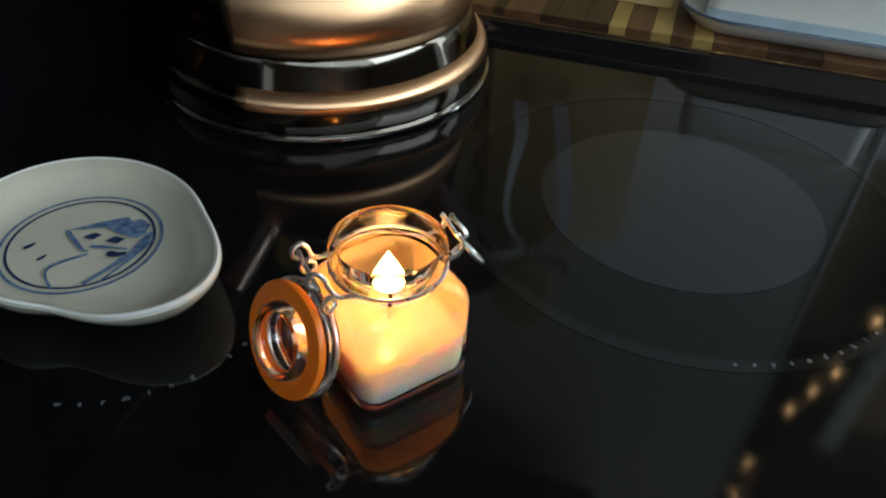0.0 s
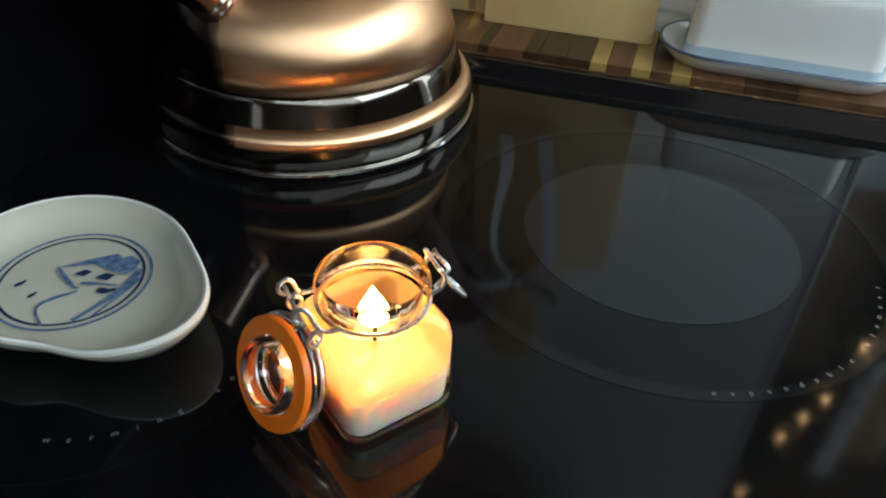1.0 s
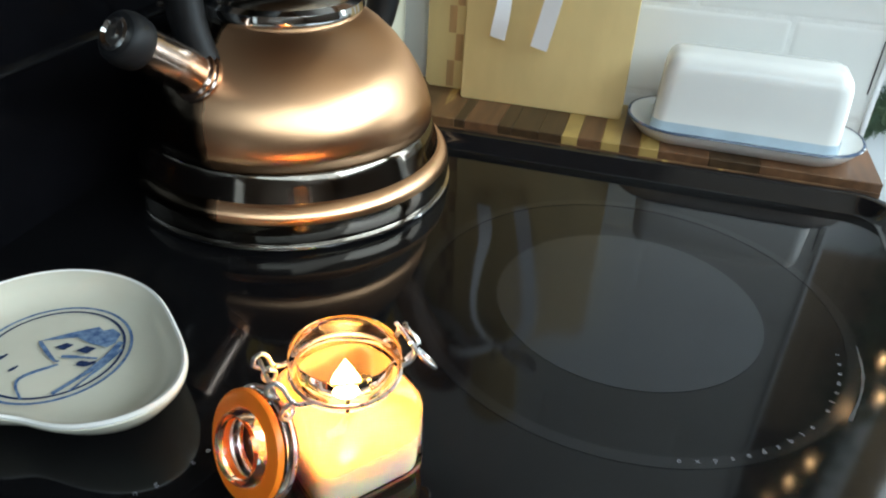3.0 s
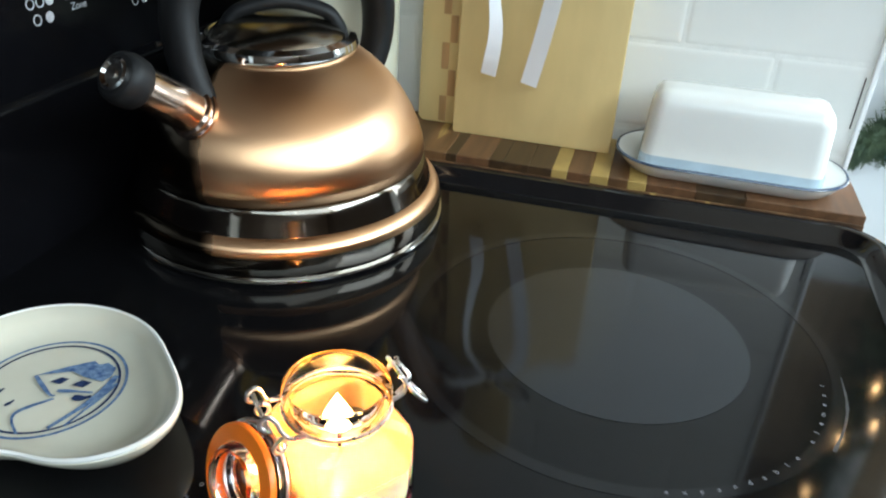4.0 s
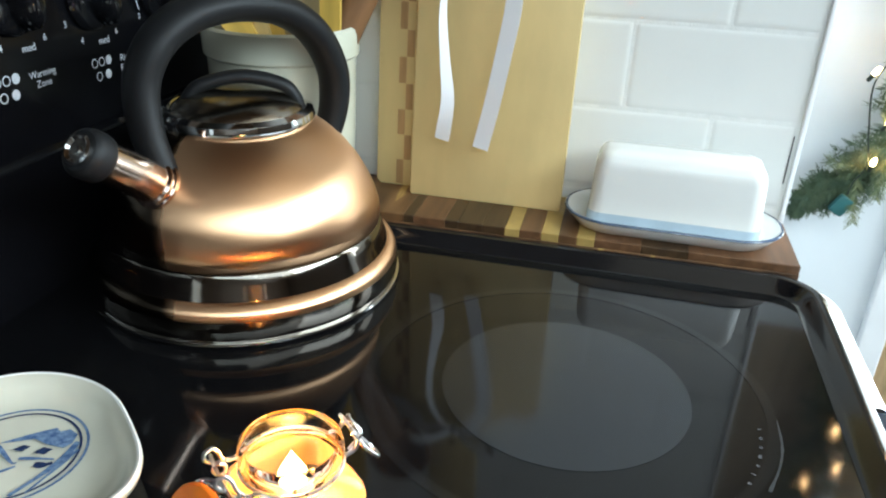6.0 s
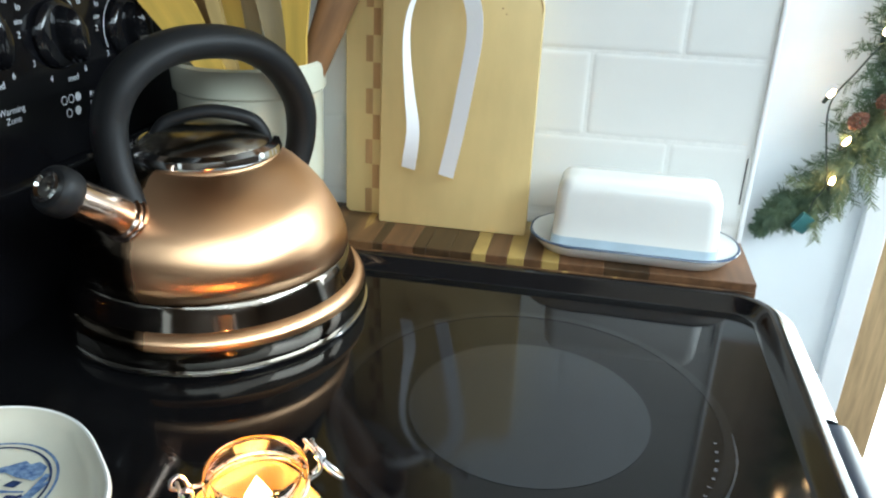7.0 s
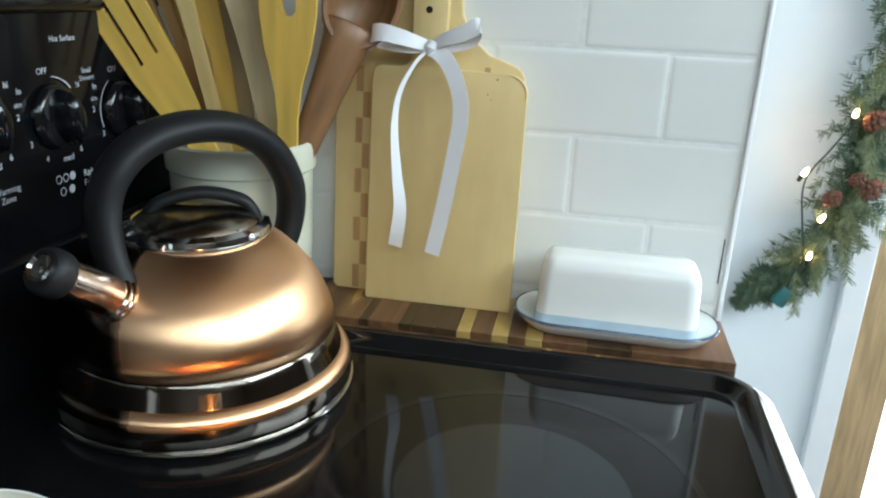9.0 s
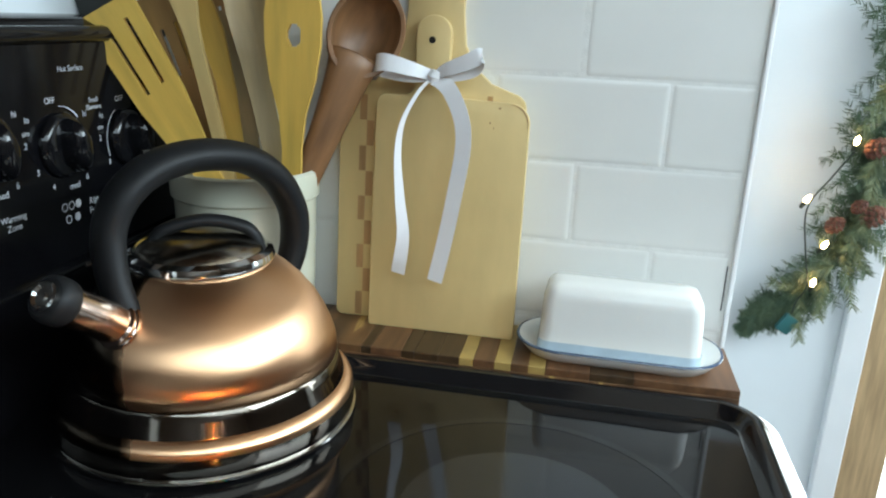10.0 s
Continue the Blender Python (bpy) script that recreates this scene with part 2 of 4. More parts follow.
nt.links.new(tp.outputs[0], ad.inputs[1])
nt.links.new(ad.outputs[0], nt.nodes["Material Output"].inputs[0])
M_OUT = emitter("bright_overcast_distance", (0.92, 0.97, 1.0), 2.6)
M_BULB = emitter("warm_fairy_light", (1.0, 0.62, 0.28), 45)
M_NEEDLE = mat("green_needles", (0.05, 0.095, 0.055), 0.6, scale=60, color2=(0.10, 0.145, 0.075))
M_CEDAR = mat("yellow_green_cedar", (0.18, 0.195, 0.085), 0.55, scale=50, color2=(0.09, 0.13, 0.06))
M_STALK = mat("dark_green_wire", (0.02, 0.035, 0.025), 0.5)
M_PLUG = mat("teal_plastic", (0.03, 0.13, 0.13), 0.4)
M_CONE = mat("pine_cone", (0.16, 0.06, 0.035), 0.6, vary=0.4, scale=120)
M_BLACKUT = mat("black_nylon", (0.012, 0.014, 0.012), 0.4)
M_HOLE = mat("dark_hole", (0.01, 0.007, 0.004), 0.9)

# ---- builders ----


def part(name, bm, material, parent=None, label="", smooth=True, m=None):
    bmesh.ops.recalc_face_normals(bm, faces=bm.faces)
    me = bpy.data.meshes.new(name)
    bm.to_mesh(me)
    bm.free()
    me.materials.append(material)
    if smooth:
        me.polygons.foreach_set("use_smooth", [True] * len(me.polygons))
        me.set_sharp_from_angle(angle=radians(38))
    ob = new(name, me)
    ob.parent = parent
    if m is not None:
        ob.matrix_basis = m
    if label:
        tagged(ob, label)
    return ob


def thing(name, label, category, m=None, group=""):
    ob = new(name)
    ob.empty_display_size = 0.02
    if m is not None:
        ob.matrix_basis = m
    return tagged(ob, label, category, group)


def box(x0, x1, y0, y1, z0, z1, bevel=0.0, seg=2, bm=None):
    bm = bm or bmesh.new()
    r = bmesh.ops.create_cube(bm, size=1, matrix=Matrix.LocRotScale(((x0 + x1) / 2, (y0 + y1) / 2, (z0 + z1) / 2), None, (x1 - x0, y1 - y0, z1 - z0)))
    if bevel:
        es = list({e for v in r["verts"] for e in v.link_edges})
        bmesh.ops.bevel(bm, geom=es, offset=bevel, segments=seg, profile=0.5, affect="EDGES")
    return bm


def lathe(profile, seg=64, bm=None, closed=False):
    bm = bm or bmesh.new()
    rings = []
    for r, z in profile:
        if r < 1e-6:
            rings.append([bm.verts.new((0, 0, z))])
        else:
            rings.append([bm.verts.new((r * math.cos(2 * math.pi * k / seg), r * math.sin(2 * math.pi * k / seg), z)) for k in range(seg)])
    pairs = list(zip(rings, rings[1:])) + ([(rings[-1], rings[0])] if closed else [])
    for a, b in pairs:
        for k in range(seg):
            j = (k + 1) % seg
            if len(a) == 1 and len(b) == 1:
                continue
            if len(a) == 1:
                bm.faces.new((a[0], b[k], b[j]))
            elif len(b) == 1:
                bm.faces.new((a[k], a[j], b[0]))
            else:
                bm.faces.new((a[k], a[j], b[j], b[k]))
    return bm


def smooth_line(pts, n=8):
    """Catmull-Rom through the points."""
    p = [Vector(q) for q in pts]
    p = [2 * p[0] - p[1]] + p + [2 * p[-1] - p[-2]]
    out = []
    for i in range(1, len(p) - 2):
        for k in range(n):
            t = k / n
            out.append(0.5 * (2 * p[i] + (p[i + 1] - p[i - 1]) * t + (2 * p[i - 1] - 5 * p[i] + 4 * p[i + 1] - p[i + 2]) * t * t + (3 * p[i] - p[i - 1] - 3 * p[i + 1] + p[i + 2]) * t ** 3))
    return out + [p[-2]]


def tube(pts, radius, seg=10, bm=None, flat=1.0, n=8, side=None):
    """A swept rod along a smooth line; radius may be a function of the fraction; flat squeezes it across `side`."""
    bm = bm or bmesh.new()
    line = smooth_line(pts, n) if n else [Vector(q) for q in pts]
    rings, last = [], None
    for i, c in enumerate(line):
        d = (line[min(i + 1, len(line) - 1)] - line[max(i - 1, 0)]).normalized()
        if side is not None:
            u = Vector(side)
        else:
            u = last if last else (Vector((0, 0, 1)) if abs(d.z) < 0.9 else Vector((1, 0, 0)))
        u = (u - d * u.dot(d)).normalized()
        last = u
        v = d.cross(u)
        r = radius(i / (len(line) - 1)) if callable(radius) else radius
        rings.append([bm.verts.new(c + u * (r * math.cos(2 * math.pi * k / seg)) + v * (r * flat * math.sin(2 * math.pi * k / seg))) for k in range(seg)])
    for a, b in zip(rings, rings[1:]):
        for k in range(seg):
            j = (k + 1) % seg
            bm.faces.new((a[k], a[j], b[j], b[k]))
    bm.faces.new(rings[0][::-1])
    bm.faces.new(rings[-1])
    return bm


def prism(outline, y0, y1, bevel=0.0, bm=None):
    """A plate in the x-z plane, from y0 to y1."""
    bm = bm or bmesh.new()
    a = [bm.verts.new((x, y0, z)) for x, z in outline]
    f = bm.faces.new(a)
    r = bmesh.ops.extrude_face_region(bm, geom=[f])
    vs = [g for g in r["geom"] if isinstance(g, bmesh.types.BMVert)]
    bmesh.ops.translate(bm, verts=vs, vec=(0, y1 - y0, 0))
    if bevel:
        caps = [g for g in r["geom"] if isinstance(g, bmesh.types.BMFace)] + [f]
        es = list({e for c in caps for e in c.edges})
        bmesh.ops.bevel(bm, geom=es, offset=bevel, segments=2, profile=0.5, affect="EDGES")
    return bm


def rounded(x0, x1, y0, y1, r, n=8):
    out = []
    for cx, cy, a0 in ((x1 - r, y1 - r, 0), (x0 + r, y1 - r, 90), (x0 + r, y0 + r, 180), (x1 - r, y0 + r, 270)):
        out += [(cx + r * math.cos(radians(a0 + 90 * k / n)), cy + r * math.sin(radians(a0 + 90 * k / n))) for k in range(n + 1)]
    return out


def loft(loops, cap0=True, cap1=True, bm=None):
    bm = bm or bmesh.new()
    rings = [[bm.verts.new(p) for p in loop] for loop in loops]
    for a, b in zip(rings, rings[1:]):
        for k in range(len(a)):
            j = (k + 1) % len(a)
            bm.faces.new((a[k], a[j], b[j], b[k]))
    if cap0:
        bm.faces.new(rings[0][::-1])
    if cap1:
        bm.faces.new(rings[-1])
    return bm


def structure(name, bm, material, label, smooth=False):
    return tagged(part(name, bm, material, smooth=smooth), label, name.split("_")[0], kind="structure")


def letters(text, size, material, parent, m, name="lettering", extrude=0.00008):
    cu = bpy.data.curves.new(name, "FONT")
    cu.body, cu.size, cu.extrude, cu.align_x = text, size, extrude, "CENTER"
    tmp = new("tmp_text", cu)
    me = bpy.data.meshes.new_from_object(tmp.evaluated_get(bpy.context.evaluated_depsgraph_get()))
    bpy.data.objects.remove(tmp)
    bpy.data.curves.remove(cu)
    me.materials.clear()
    me.materials.append(material)
    ob = new(name, me)
    ob.parent, ob.matrix_basis = parent, m
    return ob

# ---- room ----
FLOOR, CEIL = -0.92, 1.6
structure("floor", box(-0.6, 2.0, -1.87, 0.7, FLOOR - 0.1, FLOOR), M_FLOOR, "brown wooden kitchen floor")
structure("ceiling", box(-0.6, 2.0, -1.87, 0.7, CEIL, CEIL + 0.1), M_CEIL, "plain tan painted ceiling")
structure("wall_back", box(-0.6, -0.47, -1.75, 0.0, FLOOR, CEIL), M_WALL, "pale grey painted wall behind the cooker")
structure("wall_side", box(-0.6, 0.1522, 0.012, 0.14, FLOOR, CEIL), M_WALL, "end wall that carries the white tiles")
LY = -1.75
W0, W1 = 0.78, 1.5
bm = box(-0.6, -0.35, LY - 0.12, LY, FLOOR, CEIL)
box(1.85, 2.0, LY - 0.12, LY, FLOOR, CEIL, bm=bm)
box(-0.35, 1.85, LY - 0.12, LY, FLOOR, W0, bm=bm)
box(-0.35, 1.85, LY - 0.12, LY, W1, CEIL, bm=bm)
structure("wall_left", bm, M_ROOM, "warm tan wall with a high window opening")
bm = box(1.9, 2.02, LY, -1.35, FLOOR, CEIL)
box(1.9, 2.02, 0.35, 0.7, FLOOR, CEIL, bm=bm)
box(1.9, 2.02, -1.35, 0.35, FLOOR, W0, bm=bm)
box(1.9, 2.02, -1.35, 0.35, W1, CEIL, bm=bm)
structure("wall_front", bm, M_ROOM, "warm tan wall with a high window opening")
# unseen dark panels, added so the kettle base mirrors something dark
structure("wall_panelling", box(-0.47, 1.9, LY, LY + 0.03, FLOOR, 0.72), M_DARKWOOD, "unseen dark lower wall panelling, added to darken the kettle's reflections")
structure("wall_panelling_front", box(1.87, 1.9, LY + 0.03, 0.55, FLOOR, 0.72), M_DARKWOOD, "unseen dark lower wall panelling, added to darken the kettle's reflections")
# added dark sheet over the pale wall, so the hob reflects less of it
structure("wall_boarding", box(-0.4695, -0.462, -1.75, -0.012, 0.345, CEIL), M_DARKWOOD, "added dark sheet above the control panel, keeps hob reflections dark")
# unseen block, added for the brown it reflects into the kettle
structure("wall_bulkhead", box(-0.4615, 0.0, -1.0, -0.05, 0.62, CEIL), M_BULK, "unseen brown bulkhead above the cooker, added for its reflection")
DX = 0.56
SPL, SPT = 0.385, 0.80
bm = box(-0.6, DX, 0.55, 0.66, FLOOR, SPL)
box(1.35, 1.9, 0.55, 0.66, FLOOR, SPL, bm=bm)
structure("wall_north", bm, M_WALL, "pale blue-grey painted wall with a glazed door")
bm = box(-0.6, DX, 0.55, 0.66, SPL, SPT)
box(1.35, 1.9, 0.55, 0.66, SPL, SPT, bm=bm)
structure("wall_north_middle", bm, M_TANBOARD, "tan wooden wall boarding")
bm = box(-0.6, DX, 0.55, 0.66, SPT, CEIL)
box(1.35, 1.9, 0.55, 0.66, SPT, CEIL, bm=bm)
box(DX, 1.35, 0.55, 0.66, 1.0, CEIL, bm=bm)
structure("wall_north_upper", bm, M_NORTHWOOD, "brown wooden upper wall boarding")
structure("trim", box(0.447, 0.487, 0.53, 0.55, FLOOR, 1.06, 0.003), M_WHITE, "white painted door casing")

# ---- tiled splashback: bricks of 76 x 152 mm in running bond ----
splash = structure("wall_tiles", box(-0.47, 0.1522, 0.0006, 0.012, 0.0, CEIL), M_GROUT, "white subway tiles in running bond with pale grout")
tagged(splash, category="wall")


def tile_mesh(w, h):
    bm = loft([[(x, 0.006, z) for x, z in rounded(0, w, 0, h, 0.002, 2)], [(x, 0.0009, z) for x, z in rounded(0, w, 0, h, 0.002, 2)],
               [(x, 0.0002, z) for x, z in rounded(0.002, w - 0.002, 0.002, h - 0.002, 0.002, 2)],
               [(x, 0.0, z) for x, z in rounded(0.0045, w - 0.0045, 0.0045, h - 0.0045, 0.002, 2)], [(x, 0.0, z) for x, z in rounded(0.0065, w - 0.0065, 0.0065, h - 0.0065, 0.002, 2)]], cap0=False)
    bmesh.ops.recalc_face_normals(bm, faces=bm.faces)
    me = bpy.data.meshes.new("tile")
    bm.to_mesh(me)
    bm.free()
    me.materials.append(M_TILE)
    me.polygons.foreach_set("use_smooth", [True] * len(me.polygons))
    me.set_sharp_from_angle(angle=radians(50))
    return me


ROW, COL, G = 0.0777, 0.1565, 0.0014
full = tile_mesh(COL - G, ROW - G)
z0 = 0.1075 - 2 * ROW
for j in range(21):
    z = z0 + j * ROW
    shift = COL / 2 if (j % 2) else 0.0
    for i in range(-4, 2):
        xa, xb = shift + i * COL, shift + (i + 1) * COL
        xa, xb = max(xa, -0.468), min(xb, 0.1522)
        if xb - xa < 0.01:
            continue
        me = full if abs(xb - xa - COL) < 1e-6 else tile_mesh(xb - xa - G, ROW - G)
        ob = new("tile", me)
        ob.parent = splash
        ob.location = (xa + G / 2, random.uniform(-0.0004, 0.0004), z + G / 2)
        ob.rotation_euler = (random.uniform(-0.002, 0.002), 0, random.uniform(-0.002, 0.002))
part("joint_gap", box(0.1480, 0.1489, -0.0006, 0.001, 0.054, 0.098), M_HOLE, splash, "dark open joint beside the edge strip", smooth=False)
structure("trim_tile_edge", box(0.1522, 0.1562, -0.003, 0.14, -0.05, CEIL, 0.001), M_WHITE, "white metal edge strip of the tiling")

# ---- glazed door with oak stop ----
door = tagged(new("door_1"), "glazed exterior door with pale oak frame", "door", kind="structure")
part("door_frame", box(0.487, DX, 0.545, 0.60, FLOOR, 1.0, 0.003), M_JAMB, door, "pale oak door jamb")
part("pane", box(DX, 1.35, 0.618, 0.622, FLOOR, 1.0), M_PANE, door).visible_shadow = False
structure("backdrop", box(0.3, 3.0, 1.0, 1.02, -1.6, 2.2), M_OUT, "bright overcast distance outside the door")
win = tagged(new("window_1"), "long high kitchen window in a white frame", "window", kind="structure")
for a, b in ((-0.35, -0.3), (0.725, 0.775), (1.8, 1.85)):
    part("window_frame", box(a, b, LY - 0.1, LY - 0.06, W0, W1), M_WHITE, win, smooth=False)
part("pane", box(-0.3, 1.8, LY - 0.082, LY - 0.078, W0, W1), M_PANE, win).visible_shadow = False
win = tagged(new("window_2"), "long high kitchen window in a white frame", "window", kind="structure")
for a, b in ((-1.35, -1.3), (-0.525, -0.475), (0.3, 0.35)):
    part("window_frame", box(1.95, 1.99, a, b, W0, W1), M_WHITE, win, smooth=False)
part("pane", box(1.968, 1.972, -1.3, 0.3, W0, W1), M_PANE, win).visible_shadow = False

# ---- cooker ----
stove = thing("cooker", "black glass-top electric cooker with a knob panel", "cooker")
part("cooktop", box(-0.41, 0.16, -0.83, -0.104, -0.012, 0.0, 0.0), M_GLASSTOP, stove, "glossy black ceramic glass hob", smooth=False)
# raised rim on the side and front, swept round the corner
def rim_path(d):
    r = 0.040
    xr, yr = 0.171 - d, -0.0978 - d
    rr = max(0.004, r - d)
    pts = [(-0.41, yr)] + [(xr - rr + rr * math.sin(radians(a)), yr - rr + rr * math.cos(radians(a))) for a in range(0, 91, 9)]
    return pts + [(xr, -0.83)]
prof = [(0.0, -0.045), (0.0, 0.006), (0.002, 0.0102), (0.006, 0.0122), (0.011, 0.0112), (0.015, 0.0065), (0.018, 0.002), (0.0215, 0.0004), (0.0215, -0.01)]
bm = bmesh.new()
cols = [[bm.verts.new((x, y, z)) for x, y in rim_path(d)] for d, z in prof]
for a, b in zip(cols, cols[1:]):
    for k in range(len(a) - 1):
        bm.faces.new((a[k], a[k + 1], b[k + 1], b[k]))
part("rim", bm, M_ENAMEL, stove, "glossy black raised rim")
# stainless front trim, rounded over
prof = [(-0.0, 0.0045), (-0.005, 0.0050), (-0.0085, 0.0035), (-0.0108, -0.0010), (-0.0115, -0.006), (-0.0115, -0.05)]
bm = bmesh.new()
cols = []
for d, z in prof:
    r = 0.040 - d
    pts = [(0.1715 - 0.040 + r * math.sin(radians(a)), -0.098 - 0.040 + r * math.cos(radians(a))) for a in range(35, 91, 5)] + [(0.1715 - d, -0.264)]
    cols.append([bm.verts.new((x, y, z)) for x, y in pts])
for a, b in zip(cols, cols[1:]):
    for k in range(len(a) - 1):
        bm.faces.new((a[k], a[k + 1], b[k + 1], b[k]))
part("front_trim", bm, M_TRIM, stove, "bright stainless steel front edge")
part("body", box(-0.45, 0.165, -0.83, -0.1, FLOOR + 0.02, -0.05, 0.004), M_ENAMEL, stove, smooth=False)
part("oven_door", box(0.165, 0.188, -0.80, -0.115, -0.75, -0.06, 0.006), M_ENAMEL, stove, "black oven door")
part("front_bar", box(0.1712, 0.1860, -0.83, -0.2645, -0.040, 0.0045, 0.0045, 3), M_SKYTINT, stove, "black front handle bar beyond the steel edge, sky reflection painted in blue")
# printed heating zones
def disc(cx, cy, r0, r1, z, seg=96):
    bm = bmesh.new()
    o = [bm.verts.new((cx + r1 * math.cos(2 * math.pi * k / seg), cy + r1 * math.sin(2 * math.pi * k / seg), z)) for k in range(seg)]
    if r0 == 0:
        bm.faces.new(o)
    else:
        i = [bm.verts.new((cx + r0 * math.cos(2 * math.pi * k / seg), cy + r0 * math.sin(2 * math.pi * k / seg), z)) for k in range(seg)]
        for k in range(seg):
            j = (k + 1) % seg
            bm.faces.new((o[k], o[j], i[j], i[k]))
    return bm
EX, EY = -0.0146, -0.2895
part("zone_print", disc(EX, EY, 0, 0.078, 0.0002), M_PRINT, stove, "grey printed inner element disc", smooth=False)
part("zone_ring", disc(EX, EY, 0.1215, 0.1285, 0.0002), M_RINGPRINT, stove, "thin grey printed ring", smooth=False)
part("zone_ring", disc(-0.269, -0.46, 0.0935, 0.0945, 0.0002), M_RINGPRINT, stove, "thin grey printed ring", smooth=False)
def arc_text(text, cx, cy, r, a0, step, size):
    for k, ch in enumerate(text):
        if ch != " ":
            a = a0 + k * step
            m = pose(cx + r * math.cos(radians(a)), cy + r * math.sin(radians(a)), 0.0003, 0, 0, a + 90)
            letters(ch, size, M_COOKPRINT, stove, m, "printed_letter")
arc_text("expandable element", -0.0099, -0.3013, 0.1123, -75, 4.45, 0.0042)
arc_text("warming zone", -0.26, -0.453, 0.0774, -73.5, 6.6, 0.0042)
# dried wipe mark beside the lettering
def wipe_mark(pts, widths, z):
    bm = bmesh.new()
    line = smooth_line([(x, y, z) for x, y in pts], 6)
    rows = []
    r = random.Random(3)
    for i, c in enumerate(line):
        f = i / (len(line) - 1)
        d = (line[min(i + 1, len(line) - 1)] - line[max(i - 1, 0)]).normalized()
        u = Vector((-d.y, d.x, 0)) * float(np.interp(f, np.linspace(0, 1, len(widths)), widths)) * r.uniform(0.6, 1.2)
        rows.append((bm.verts.new(c + u), bm.verts.new(c - u)))
    for a, b in zip(rows, rows[1:]):
        bm.faces.new((a[0], a[1], b[1], b[0]))
    return bm
part("wipe_mark", wipe_mark([(0.113, -0.288), (0.1125, -0.312), (0.108, -0.333), (0.100, -0.354)], (0.0003, 0.0010, 0.0005, 0.0011), 0.0003), M_SMEAR, stove, "faint dried wipe mark", smooth=False)
# back panel: low plinth, ledge, sloping control panel
PXF = -0.402
bm = prism([(-0.47, -0.03), (-0.395, -0.03), (-0.395, 0.097), (-0.399, 0.101), (PXF, 0.102), (PXF - 0.008, 0.276), (-0.416, 0.290), (-0.428, 0.297), (-0.468, 0.2985), (-0.468, -0.03)], -0.83, -0.012)
part("back_panel", bm, M_PANEL, stove, "glossy black upright control panel")
part("top_ledge", tube([(-0.411, -0.83, 0.284), (-0.411, -0.2, 0.284), (-0.411, -0.012, 0.284)], 0.007, 10), M_ENAMEL, stove)
part("panel_groove", tube([(-0.3955, -0.83, 0.1), (-0.3955, -0.4, 0.1), (-0.3955, -0.012, 0.1)], 0.0022, 8), M_ENAMEL, stove)
def panel_pose(y, z, off=0.0005):
    x = PXF - 0.008 * (z - 0.102) / 0.166 + off
    return Matrix.Translation((x, y, z)) @ Matrix(((0, 0, 1, 0), (1, 0, 0, 0), (0, 1, 0, 0), (0, 0, 0, 1)))
def lens_outline(hw, hl, n=10):
    side = [(hw * (1 - (2 * k / n - 1) ** 2) ** 0.8, hl * (2 * k / n - 1)) for k in range(n + 1)]
    return side[:-1] + [(-x, -y) for x, y in side[:-1]]
def tapered_arc(r, a0, a1, w, n=24):
    bm = bmesh.new()
    rows = []
    for k in range(n + 1):
        a, h = radians(a0 + (a1 - a0) * k / n), w * (0.35 + 0.65 * k / n)
        rows.append([bm.verts.new((q * math.cos(a), q * math.sin(a), 0.0003)) for q in (r - h, r + h)])
    for a, b in zip(rows, rows[1:]):
        bm.faces.new((a[0], a[1], b[1], b[0]))
    return bm
for ky, kz, turn, arc0, arc1 in ((-0.256, 0.207, 8, 262, 330), (-0.176, 0.199, 10, 88, 40), (-0.086, 0.193, 10, 120, 242)):
    m = panel_pose(ky, kz)
    kn = part("knob", lathe([(0, 0.0), (0.0255, 0.0), (0.0262, 0.003), (0.0245, 0.0065), (0.022, 0.008), (0, 0.0085)], 48), M_KNOB, stove, "glossy black control knob", m=m)
    part("knob_grip", loft([[(x * q, y * q, z) for x, y in lens_outline(0.0100, 0.0225)] for q, z in ((1, 0.006), (0.99, 0.013), (0.90, 0.020), (0.72, 0.0245), (0.40, 0.0265))]), M_KNOB, kn, m=pose(0, 0, 0, 0, 0, turn))
    part("dial_arc", tapered_arc(0.0305, arc0, arc1, 0.0007), M_LETTER, kn, "thin white dial arc", smooth=False)
    for txt, dy, dz, s in (("OFF", -0.006, 0.033, 0.007), ("lo", -0.034, 0.021, 0.007), ("sim", -0.037, 0.0115, 0.006), ("2", -0.039, 0.002, 0.007), ("3", -0.03, -0.02, 0.007), ("4", -0.015, -0.034, 0.007), ("med", 0.010, -0.0375, 0.0075), ("6", 0.027, -0.033, 0.007), ("hi", 0.034, 0.019, 0.007)):
        letters(txt, s, M_LETTER, stove, panel_pose(ky + dy, kz + dz), "dial_mark")
letters("Hot Surface", 0.0065, M_LETTER, stove, panel_pose(-0.152, 0.2555), "panel_text")
letters("Small\nElement", 0.006, M_LETTER, stove, panel_pose(-0.128, 0.2285), "panel_text")
letters("Warming\nZone", 0.0070, M_LETTER, stove, panel_pose(-0.2385, 0.151), "panel_text")
letters("Right\nFront", 0.008, M_LETTER, stove, panel_pose(-0.1425, 0.1445), "panel_text")
for by, bz in ((-0.281, 0.147), (-0.182, 0.141)):
    for k, (dy, dz, fill) in enumerate(((0, 0.0075, 0), (0.0085, 0.0075, 0), (0.017, 0.0075, 1), (0.003, -0.003, 0), (0.014, -0.003, 1))):
        r0 = 0.0 if fill else 0.0028
        prof = [(0, 0.0002), (0.0036, 0.0002), (0.0036, 0)] if fill else [(r0, 0), (r0, 0.0002), (0.0036, 0.0002), (0.0036, 0)]
        part("zone_symbol", lathe(prof, 24), M_LETTER, stove, smooth=False, m=panel_pose(by + dy, bz + dz, 0.0003))

